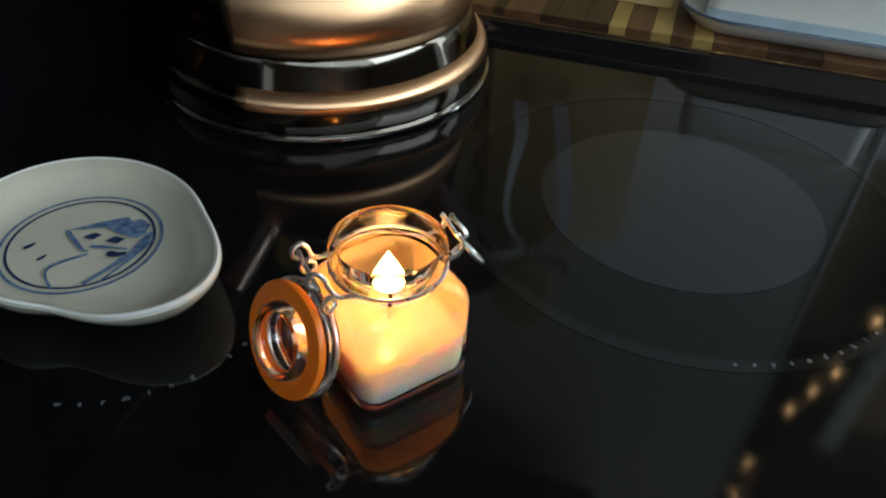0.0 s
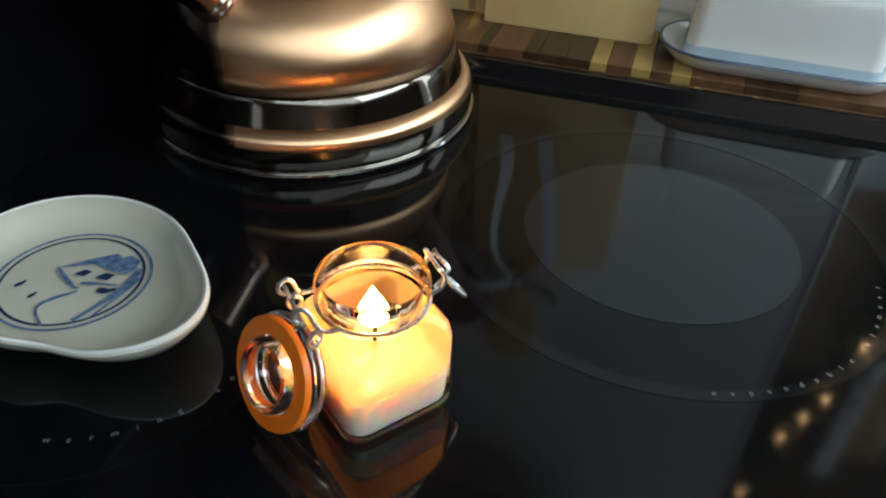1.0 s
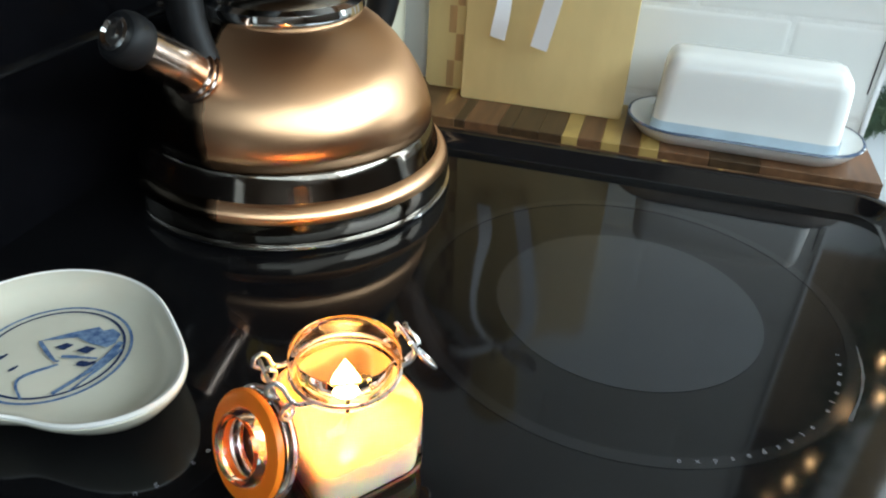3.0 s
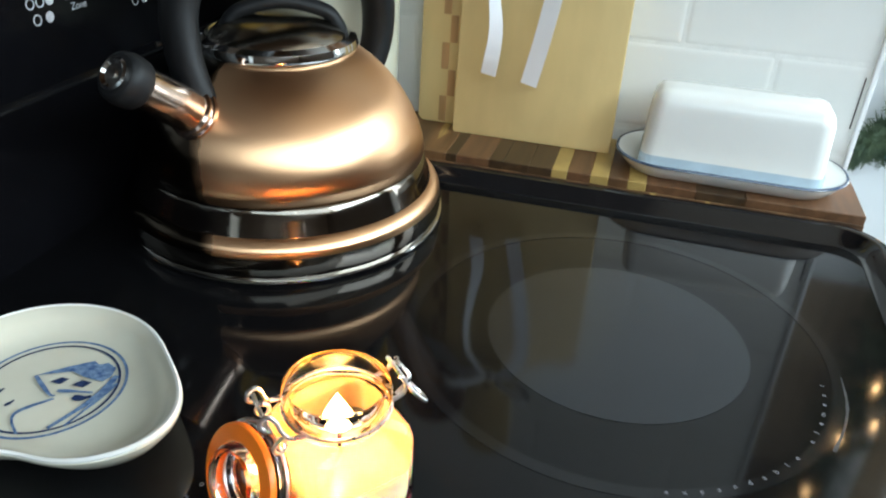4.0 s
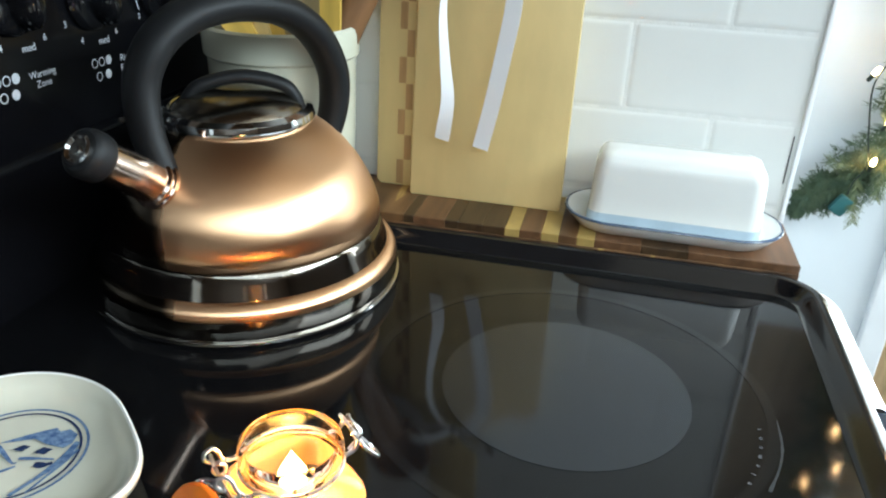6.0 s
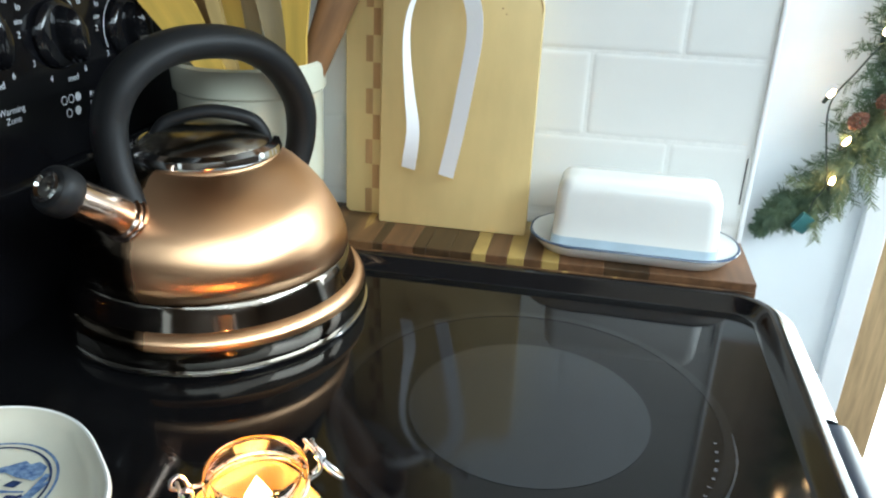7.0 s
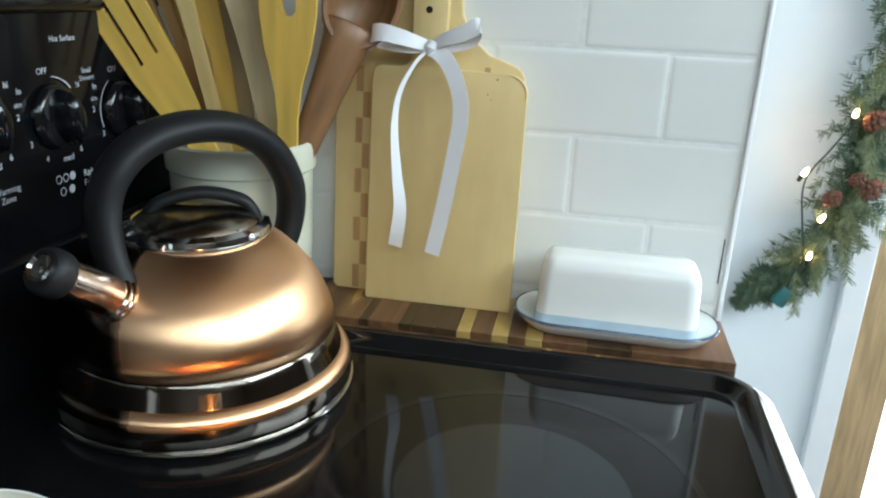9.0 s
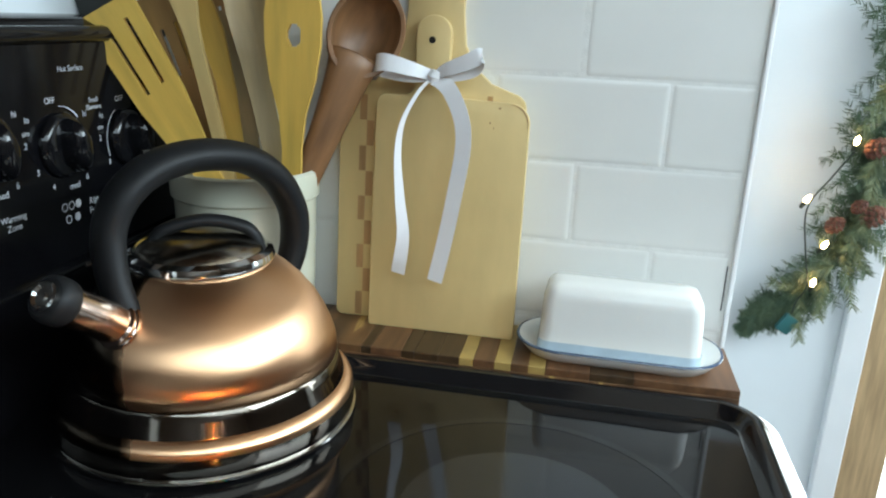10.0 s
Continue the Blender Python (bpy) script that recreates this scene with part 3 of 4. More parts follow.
# ---- wooden plank beside the cooker ----
plank = thing("wooden_plank", "dark striped acacia wood plank along the tiles", "board")
strips = [(-0.385, M_ACACIA), (-0.315, M_STRIP), (-0.262, M_STRIP), (-0.235, M_ACACIA), (-0.178, M_STRIP), (-0.169, M_STRIP_RED), (-0.140, M_STRIP),
          (-0.128, M_STRIP), (-0.106, M_STRIP), (-0.0865, M_ACACIA_PALE), (-0.0735, M_STRIP_RED), (-0.0545, M_ACACIA_PALE), (-0.0395, M_ACACIA), (-0.024, M_ACACIA_PALE),
          (-0.009, M_STRIP_RED), (0.030, M_STRIP), (0.068, M_STRIP_RED), (0.156, None)]
for (xa, ma), (xb, _) in zip(strips, strips[1:]):
    part("glued_strip", box(xa, xb, -0.0955, -0.004, 0.0, 0.0175, 0.0006, 1), ma, plank, smooth=False)
part("front_edge", box(-0.385, 0.156, -0.0967, -0.0956, 0.0, 0.0105, 0.0004, 1), M_ACACIA, plank, "dark lower front edge", smooth=False)
structure("worktop", box(-0.465, 0.156, -0.0968, -0.0035, -0.04, -0.0005, 0.002), M_WHITE, "narrow worktop between cooker and tiled wall")

# ---- kettle ----
KX, KY = -0.2755, -0.2005
kettle = thing("kettle", "copper-toned steel whistling kettle with black handle", "kettle", pose(KX, KY, 0, 0, 0, -120))
part("bottom_rim", lathe([(0, 0.002), (0.112, 0.0), (0.1185, 0.0008), (0.1198, 0.0022), (0.1194, 0.0036), (0.117, 0.0042), (0.10, 0.0042)], 128), M_STEEL, kettle, "bright steel bottom rim")
part("base", lathe([(0.10, 0.0044), (0.1176, 0.0044), (0.1182, 0.008), (0.1180, 0.0135), (0.1174, 0.0188), (0.112, 0.020), (0.1102, 0.0290), (0.1094, 0.0310), (0.1086, 0.0335), (0.1062, 0.040), (0.1046, 0.0458), (0.1034, 0.0472), (0.09, 0.0472)], 128), M_BASE, kettle, "smoked polished base with sloping shoulder")
SHOULDER = [(0.110, 0.0180), (0.1175, 0.0188), (0.1172, 0.0212), (0.1160, 0.0238), (0.1140, 0.0264), (0.1118, 0.0285), (0.1100, 0.0298), (0.108, 0.0300)]
part("shoulder", lathe(SHOULDER, 128), M_COPPER, kettle, "satin copper-coloured shoulder band, darker and smoother on one side")
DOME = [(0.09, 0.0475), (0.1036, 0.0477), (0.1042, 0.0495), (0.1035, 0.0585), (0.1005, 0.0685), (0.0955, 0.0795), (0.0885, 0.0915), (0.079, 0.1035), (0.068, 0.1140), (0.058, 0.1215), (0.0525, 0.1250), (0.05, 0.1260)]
part("body", lathe(DOME, 128), M_COPPER, kettle, "satin copper-coloured dome, darker and smoother on one side")
part("collar", lathe([(0.0535, 0.1225), (0.0552, 0.1240), (0.0560, 0.1275), (0.0548, 0.1315), (0.050, 0.1340), (0.046, 0.1330), (0.044, 0.1305)], 96), M_STEEL, kettle, "polished steel collar")
lid = part("lid", lathe([(0.0475, 0.1315), (0.0462, 0.1345), (0.042, 0.1378), (0.035, 0.1415), (0.026, 0.1442), (0.014, 0.1460), (0, 0.1466)], 96), M_LIDSTEEL, kettle, "polished domed steel lid")
part("lid_handle", tube([(-0.0400, 0, 0.1310), (-0.0380, 0, 0.1385), (-0.028, 0, 0.1485), (0, 0, 0.1545), (0.028, 0, 0.1485), (0.0380, 0, 0.1385), (0.0400, 0, 0.1310)], 0.0066, 14, flat=0.75, side=(0, 1, 0)), M_KHANDLE, lid, "black plastic lid handle", m=pose(-0.0034, 0.0021, 0, 0, 0, -32))
# handle: broad strap in the plane of the spout
arch = [(0.074, 0.027, 0.086), (0.076, 0.020, 0.102), (0.0790, 0.008, 0.130), (0.0755, 0, 0.160), (0.063, 0, 0.185), (0.038, 0, 0.2015), (0.002, 0, 0.2065), (-0.036, 0, 0.200), (-0.065, 0, 0.181), (-0.082, 0, 0.153), (-0.084, 0, 0.127), (-0.078, 0, 0.105), (-0.07, 0, 0.094)]
arch = [(x - 0.004, y + 0.0026, z - 0.002) for x, y, z in arch]
part("handle", tube(arch, lambda f: 0.0120 + 0.0048 * math.sin(math.pi * f), 18, flat=0.72, side=(0, 1, 0)), M_KHANDLE, kettle, "broad black plastic arched handle")
for sx, sz, a in ((0.0765, 0.138, 0), (0.03, 0.2105, 60)):
    part("screw_hole", lathe([(0, 0.0115), (0.0016, 0.0115), (0.0016, 0.0)], 14), M_HOLE, kettle, m=pose(sx, 0, sz, 0, 90, 0))
spd = Vector((0.063, 0, 0.045)).normalized()
sp = pose(0, 0, 0, 0, 0, 17) @ Matrix.Translation((0.0835, 0, 0.0985)) @ spd.to_track_quat("Z", "Y").to_matrix().to_4x4()
spout = part("spout", lathe([(0.0165, -0.014), (0.0160, -0.002), (0.0170, -0.001), (0.0170, 0.0012), (0.0156, 0.002), (0.0160, 0.003), (0.0160, 0.005), (0.0140, 0.0062), (0.0134, 0.026), (0.0130, 0.052), (0.010, 0.052)], 48), M_SPOUT, kettle, "short polished spout", m=sp)
part("whistle", lathe([(0.0092, 0.050), (0.0140, 0.050), (0.0152, 0.0512), (0.0157, 0.0545), (0.0157, 0.060), (0.0148, 0.0638), (0.0125, 0.0658), (0, 0.0658)], 48), M_KHANDLE, spout, "black plastic whistle cap")
part("whistle_disc", lathe([(0.0100, 0.0655), (0.0100, 0.0680), (0.0082, 0.0687), (0.0065, 0.0671), (0.0030, 0.0671), (0.0025, 0.0683), (0, 0.0685)], 40), M_STEEL, spout, "chrome whistle disc")

# ---- butter dish ----
dish = thing("butter_dish", "white porcelain butter dish with blue rim, on plank", "dish", pose(0.0535, -0.0475, 0.0175, 0, 0, -1))
def oval(w, h, r, z, n=10):
    return [(x, y, z) for x, y in rounded(-w, w, -h, h, r, n)]
part("plate", loft([oval(0.079, 0.032, 0.030, 0.0), oval(0.0825, 0.0355, 0.033, 0.0012), oval(0.0895, 0.0415, 0.039, 0.0090), oval(0.092, 0.0435, 0.041, 0.0125), oval(0.0925, 0.044, 0.0415, 0.0135), oval(0.091, 0.0425, 0.04, 0.0137), oval(0.080, 0.033, 0.031, 0.007), oval(0.076, 0.03, 0.028, 0.0055)]), M_BUTTER, dish)
part("rim_line", loft([oval(0.0905, 0.042, 0.0395, 0.0141), oval(0.0925, 0.0441, 0.0416, 0.0139), oval(0.0931, 0.0447, 0.0422, 0.0128)], False, False), M_BLUERIM, dish, "dark blue painted rim line")
part("lid", loft([oval(0.0715, 0.0275, 0.012, 0.0058), oval(0.0722, 0.028, 0.012, 0.0062), oval(0.0712, 0.027, 0.0125, 0.030), oval(0.0700, 0.0258, 0.0125, 0.055), oval(0.0685, 0.0243, 0.0125, 0.062), oval(0.0655, 0.0213, 0.0105, 0.0668), oval(0.0605, 0.0165, 0.0075, 0.069), oval(0.05, 0.007, 0.004, 0.0695)]), M_BUTTER, dish, "white porcelain cover with rounded edges")
part("lid_band", loft([oval(0.0727, 0.0285, 0.012, 0.0066), oval(0.0723, 0.0281, 0.012, 0.0165)], False, False), M_PALEBLUE, dish, "pale blue band")

# ---- chopping boards ----
def arc(cx, cz, r, a0, a1, n=8):
    return [(cx + r * math.cos(radians(a0 + (a1 - a0) * k / n)), cz + r * math.sin(radians(a0 + (a1 - a0) * k / n))) for k in range(n + 1)]
def strip_edge(pts):
    bm = bmesh.new()
    rows = []
    for k, (x, z) in enumerate(pts):
        w = 0.0012 * math.sin(math.pi * (0.08 + 0.84 * k / (len(pts) - 1)))
        dx, dz = x - 0.0535, z - 0.2035
        q = math.hypot(dx, dz)
        rows.append([bm.verts.new((x - dx / q * s * w, -0.00025, z - dz / q * s * w)) for s in (-0.2, 1)])
    for a, b in zip(rows, rows[1:]):
        bm.faces.new((a[0], a[1], b[1], b[0]))
    return bm
front = thing("chopping_board", "small pale maple paddle board with a white bow", "board", pose(-0.1155, -0.044, 0.0175, -5.0, 0, 0))
o = [(-0.0715, 0.002), (-0.0695, 0), (0.0695, 0), (0.0715, 0.002), (0.0715, 0.200)] + arc(0.0535, 0.2035, 0.018, 0, 90) + [(0.001, 0.2235), (-0.004, 0.228), (-0.0055, 0.24), (-0.0045, 0.275)] + arc(-0.0205, 0.2795, 0.016, 0, 180, 12) + [(-0.0365, 0.275), (-0.0355, 0.24), (-0.037, 0.228), (-0.042, 0.2235)] + arc(-0.0615, 0.2135, 0.010, 90, 180)
part("board", prism(o, 0.0, 0.012, 0.0012), M_MAPLE, front, "worn pale maple")
part("hanging_hole", lathe([(0.0, 0.0), (0.0031, 0.0), (0.0031, -0.004)], 20), M_HOLE, front, m=pose(-0.0215, -0.0004, 0.2735, 90, 0, 0))
for kx, kz, kr in ((-0.0405, 0.0605, 0.0016), (0.044, 0.2165, 0.0011), (0.036, 0.203, 0.0009), (0.0395, 0.1985, 0.0007)):
    part("dark_mark", lathe([(0, 0.0002), (kr, 0.0002), (kr, -0.001)], 12), M_MAPLE2, front, m=pose(kx, -0.0001, kz, 90, 0, 0))
part("worn_edge", strip_edge(arc(0.0535, 0.2035, 0.0172, -12, 88, 10)), M_MAPLE2, front, "dark worn corner", smooth=False)
back = thing("chopping_board", "larger maple paddle board with checkered dark strips", "board", pose(-0.1375, -0.0255, 0.0175, -3.5, 0, 0))
o = [(-0.0885, 0.004), (-0.0845, 0), (0.0845, 0), (0.0885, 0.004), (0.0885, 0.20)] + arc(0.0735, 0.2135, 0.015, 0, 75) + [(0.055, 0.236), (0.039, 0.250), (0.029, 0.270), (0.026, 0.30), (0.029, 0.36)] + arc(0.0, 0.365, 0.029, 10, 170, 10) + [(-0.029, 0.36), (-0.026, 0.30), (-0.029, 0.270), (-0.039, 0.250), (-0.055, 0.234)] + arc(-0.0765, 0.2165, 0.012, 100, 180)
part("board", prism(o, 0.0, 0.014, 0.0015), M_MAPLE, back)
for dz in (0.207, 0.2165):
    part("inlay_strip", box(0.0525, 0.0575, -0.0003, 0.001, dz, dz + 0.0085), M_MAPLE2, back, smooth=False)
for k in range(9):
    for c in range(2):
        dx = -0.0685 + 0.007 * c
        if (k + c) % 2 == 0:
            part("inlay_strip", box(dx, dx + 0.0068, -0.0003, 0.001, 0.002 + k * 0.0243, 0.0258 + k * 0.0243), M_MAPLE2, back, "dark inlay strip" if k + c == 0 else "", smooth=False)

# ---- ribbon bow on the front board ----
def strip(pts, w, side, n=8, th=0.0004):
    line = smooth_line(pts, n)
    bm = bmesh.new()
    rows = []
    for i, c in enumerate(line):
        f = i / (len(line) - 1)
        d = (line[min(i + 1, len(line) - 1)] - line[max(i - 1, 0)]).normalized()
        s = side(f) if callable(side) else side
        u = Vector(s)
        u = (u - d * u.dot(d)).normalized()
        wd = w(f) if callable(w) else w
        nrm = d.cross(u) * th
        rows.append([bm.verts.new(c + u * (wd / 2) + nrm), bm.verts.new(c - u * (wd / 2) + nrm), bm.verts.new(c - u * (wd / 2) - nrm), bm.verts.new(c + u * (wd / 2) - nrm)])
    for a, b in zip(rows, rows[1:]):
        for k in range(4):
            bm.faces.new((a[k], a[(k + 1) % 4], b[(k + 1) % 4], b[k]))
    bm.faces.new(rows[0])
    bm.faces.new(rows[-1][::-1])
    return bm
bow = thing("ribbon_bow", "white satin ribbon tied in a bow", "ribbon", pose(-0.131, -0.034, 0.259))
part("loop", strip([(0, 0, 0), (-0.018, -0.012, 0.006), (-0.040, -0.016, 0.011), (-0.052, -0.010, 0.009), (-0.045, -0.003, 0.004), (-0.022, -0.004, 0.000), (0, -0.001, 0)], lambda f: 0.009 + 0.007 * math.sin(math.pi * f), (0.1, 0.25, 1)), M_RIBBON, bow)
part("loop", strip([(0, 0, 0), (0.012, -0.008, 0.007), (0.030, -0.012, 0.014), (0.043, -0.012, 0.020), (0.037, -0.005, 0.009), (0.018, -0.003, 0.002), (0, -0.001, 0)], lambda f: 0.008 + 0.007 * math.sin(math.pi * f), (-0.3, 0.3, 1)), M_RIBBON, bow)
part("knot", lathe([(0, -0.006), (0.004, -0.0055), (0.0062, 0), (0.004, 0.0055), (0, 0.006)], 14), M_RIBBON, bow, m=pose(0, -0.003, 0, 0, 20, 0))
part("tail", strip([(-0.002, -0.003, -0.002), (-0.012, -0.012, -0.014), (-0.024, -0.018, -0.04), (-0.0275, -0.019, -0.07), (-0.024, -0.021, -0.11), (-0.0195, -0.0235, -0.145), (-0.023, -0.0255, -0.180)], lambda f: 0.0035 + 0.0105 * f ** 1.4, lambda f: (1 - 0.5 * f, 0.55 - 1.3 * f + (0.9 if f < 0.5 else 0.9 - 0.6 * (f - 0.5)), 0), th=0.0003), M_RIBBON, bow)
part("tail", strip([(0.002, -0.003, -0.002), (0.016, -0.011, -0.010), (0.029, -0.018, -0.034), (0.032, -0.020, -0.06), (0.027, -0.022, -0.10), (0.020, -0.0245, -0.145), (0.0125, -0.027, -0.184)], 0.0145, (1, -0.15, 0), th=0.0003), M_RIBBON, bow)
part("band", strip([(-0.004, -0.002, 0), (-0.019, 0.001, 0.001), (-0.0185, 0.016, 0.001)], 0.012, (0, 0, 1)), M_RIBBON, bow)

# ---- crock with utensils ----
CX, CY = -0.297, -0.072
crock = thing("utensil_crock", "cream glazed stoneware crock filled with wooden utensils", "crock", pose(CX, CY, 0.0175))
part("body", lathe([(0, 0), (0.058, 0), (0.0605, 0.003), (0.0628, 0.06), (0.064, 0.125), (0.0644, 0.129), (0.060, 0.129), (0.060, 0.12), (0.058, 0.01), (0, 0.008)], 96), M_CROCK, crock)
part("rim", lathe([(0.0642, 0.1285), (0.067, 0.131), (0.0675, 0.148), (0.0665, 0.153), (0.0635, 0.155), (0.0605, 0.153), (0.060, 0.1285)], 96, closed=True), M_CROCK, crock, "thick rolled rim")


def blade(name, label, material, tip, foot, widths, th=0.006, face=(0.25, -1, 0), slots=(), hole=None, bend=0.0, cup=0.0, sway=0.0):
    """A flat utensil from foot (in the crock) to tip; widths: (fraction from the tip, half width)."""
    tip, foot = Vector(tip), Vector(foot)
    ax = (tip - foot)
    length = ax.length
    z = ax.normalized()
    f = Vector(face)
    y = -(f - z * f.dot(z)).normalized()
    x = y.cross(z)
    m = Matrix((x, y, z)).transposed().to_4x4()
    m.translation = foot
    ob = thing(name, label, "utensil", m, "utensils in the crock")
    fr = [w[0] for w in widths]
    hw = [w[1] for w in widths]
    n = 160 if hole else 88
    cols = 48 if hole else 24
    grid = []
    for i in range(n + 1):
        t = i / n
        w = float(np.interp(t, fr, hw))
        zz = length * (1 - t)
        off = bend * math.sin(math.pi * min(1, t * 1.6)) 
        row = []
        for k in range(cols + 1):
            s = 2 * k / cols - 1
            row.append(Vector((s * w + sway * math.sin(2 * math.pi * t ** 1.3), off + cup * (1 - s * s) * max(0, math.sin(math.pi * min(1, t / 0.36))), zz)))
        grid.append(row)
    holes = set()
    for s0, s1, t0, t1 in slots:
        for i in range(n):
            for k in range(cols):
                if s0 <= 2 * (k + 0.5) / cols - 1 <= s1 and t0 <= (i + 0.5) / n <= t1:
                    holes.add((i, k))
    if hole:
        hs, ht, hw_, hl = hole
        for i in range(n):
            for k in range(cols):
                s, t = 2 * (k + 0.5) / cols - 1, (i + 0.5) / n
                w = float(np.interp(t, fr, hw))
                if ((s - hs) * w / hw_) ** 2 + ((t - ht) * length / hl) ** 2 < 1:
                    holes.add((i, k))
    cut = int(0.46 * n)
    every = {(i, k) for i in range(n) for k in range(cols)} - holes
    for piece, cells in (("blade", {c for c in every if c[0] < cut}), ("handle", {c for c in every if c[0] >= cut})):
        blade_piece(piece, grid, cells, th, material, ob)
    return ob


def blade_piece(piece, grid, cells, th, material, ob):
    bm = bmesh.new()
    va = [[bm.verts.new(p + Vector((0, -th / 2, 0))) for p in row] for row in grid]
    vb = [[bm.verts.new(p + Vector((0, th / 2, 0))) for p in row] for row in grid]
    for i, k in sorted(cells):
        bm.faces.new((va[i][k], va[i][k + 1], va[i + 1][k + 1], va[i + 1][k]))
        bm.faces.new((vb[i][k], vb[i + 1][k], vb[i + 1][k + 1], vb[i][k + 1]))
        for di, dk, p, q in ((-1, 0, (i, k), (i, k + 1)), (1, 0, (i + 1, k), (i + 1, k + 1)), (0, -1, (i, k), (i + 1, k)), (0, 1, (i, k + 1), (i + 1, k + 1))):
            if (i + di, k + dk) not in cells:
                bm.faces.new((va[p[0]][p[1]], va[q[0]][q[1]], vb[q[0]][q[1]], vb[p[0]][p[1]]))
    bmesh.ops.delete(bm, geom=[v for v in bm.verts if not v.link_faces], context="VERTS")
    part(piece, bm, material, ob)


blade("slotted_spatula", "yellow bamboo turner with two long slots", M_BAMBOO, (-0.410, -0.097, 0.307), (-0.262, -0.075, 0.050), [(0, 0.0240), (0.02, 0.0255), (0.30, 0.0225), (0.45, 0.016), (0.55, 0.0108), (0.65, 0.0088), (1, 0.008)], slots=((-0.42, -0.24, 0.07, 0.27), (0.34, 0.52, 0.06, 0.26)))
blade("slotted_spatula", "tan wooden turner with narrow dark slots", M_TANWOOD, (-0.376, -0.072, 0.318), (-0.285, -0.055, 0.050), [(0, 0.020), (0.04, 0.0245), (0.30, 0.0225), (0.46, 0.014), (0.6, 0.0080), (1, 0.007)], slots=((-0.36, -0.2, 0.10, 0.25), (0.24, 0.40, 0.09, 0.24)))
blade("wooden_spoon", "long pale beech spoon with a round stem", M_BAMBOO2, (-0.359, -0.092, 0.402), (-0.295, -0.067, 0.070), [(0, 0.010), (0.05, 0.019), (0.15, 0.019), (0.24, 0.0125), (0.33, 0.0068), (0.40, 0.0056), (1, 0.0052)], th=0.009)
blade("wooden_spatula", "amber bamboo spatula with a rounded end", M_BAMBOO, (-0.350, -0.062, 0.322), (-0.285, -0.053, 0.060), [(0, 0.012), (0.04, 0.018), (0.14, 0.021), (0.34, 0.0175), (0.5, 0.012), (0.62, 0.0085), (1, 0.007)])
blade("wooden_spatula", "brown wooden spatula with a dark slot", M_TANWOOD, (-0.338, -0.045, 0.345), (-0.283, -0.054, 0.070), [(0, 0.016), (0.04, 0.020), (0.30, 0.0195), (0.45, 0.013), (0.6, 0.0095), (1, 0.008)], slots=((-0.08, 0.10, 0.12, 0.34),), sway=0.004)
blade("wooden_spoon", "dull olive-brown wooden spoon with a bent stem", M_OLIVE, (-0.335, -0.050, 0.305), (-0.276, -0.055, 0.070), [(0, 0.010), (0.06, 0.016), (0.2, 0.0165), (0.36, 0.011), (0.5, 0.0090), (1, 0.0075)], th=0.007, sway=0.006)
blade("wooden_spoon", "curved olive-brown wooden spoon", M_OLIVE, (-0.297, -0.070, 0.386), (-0.258, -0.070, 0.080), [(0, 0.012), (0.06, 0.020), (0.2, 0.0205), (0.26, 0.0190), (0.40, 0.0125), (0.5, 0.0102), (1, 0.0085)], th=0.009, cup=0.008, bend=0.006, face=(0.5, -1, 0), sway=-0.0035)
blade("wooden_spatula", "yellow bamboo spatula with a round hole", M_BAMBOO, (-0.242, -0.086, 0.342), (-0.252, -0.080, 0.045), [(0, 0.014), (0.04, 0.021), (0.12, 0.0245), (0.20, 0.0240), (0.30, 0.0198), (0.40, 0.0118), (0.5, 0.0086), (1, 0.0080)], hole=(0.05, 0.175, 0.0062, 0.0098), face=(0.1, -1, 0))


def scoop(centre, foot, face, half_w, half_l, depth):
    """A carved bowl that opens towards `face`, on a tapering handle down to foot."""
    centre, foot = Vector(centre), Vector(foot)
    z = (centre - foot).normalized()
    f = Vector(face)
    y = -(f - z * f.dot(z)).normalized()
    m = Matrix((y.cross(z), y, z)).transposed().to_4x4()
    m.translation = foot
    length = (centre - foot).length
    ob = thing("wooden_ladle", "dark reddish-brown carved wooden ladle", "utensil", m, "utensils in the crock")
    def ring(f, a, b, d, y0=0.0, n=40):
        c = math.cos(radians(90 * f))
        return [(a * c * math.cos(2 * math.pi * k / n), y0 + d * math.sin(radians(90 * f)), length + b * c * math.sin(2 * math.pi * k / n)) for k in range(n)]
    t = 0.0045
    loops = [ring(q, half_w, half_l, depth) for q in (0.97, 0.85, 0.68, 0.5, 0.32, 0.15, 0.0)]
    loops += [ring(0, half_w - 0.0012, half_l - 0.0012, depth, -0.0012)]
    loops += [ring(q, half_w - t, half_l - t, depth - t, -0.0006) for q in (0.0, 0.15, 0.32, 0.5, 0.68, 0.85, 0.97)]
    part("bowl", loft(loops), M_BROWNWOOD, ob, "hollow carved bowl")
    part("handle", tube([(0, 0.004, 0), (0.001, 0.004, 0.35 * (length - half_l)), (0.001, 0.005, 0.75 * (length - half_l)), (0, 0.007, length - half_l + 0.004), (0, 0.012, length - 0.6 * half_l)], lambda q: 0.0105 + 0.0165 * q ** 1.6, 20, flat=0.5, side=(1, 0, 0)), M_BROWNWOOD, ob)


scoop((-0.190, -0.050, 0.294), (-0.262, -0.082, 0.105), (0.55, -1, 0.30), 0.034, 0.041, 0.030)
blade("nylon_turner", "black nylon turner leaning in the crock", M_BLACKUT, (-0.452, -0.05, 0.322), (-0.30, -0.035, 0.05), [(0, 0.02), (0.05, 0.024), (0.2, 0.022), (0.3, 0.008), (1, 0.006)], th=0.003)

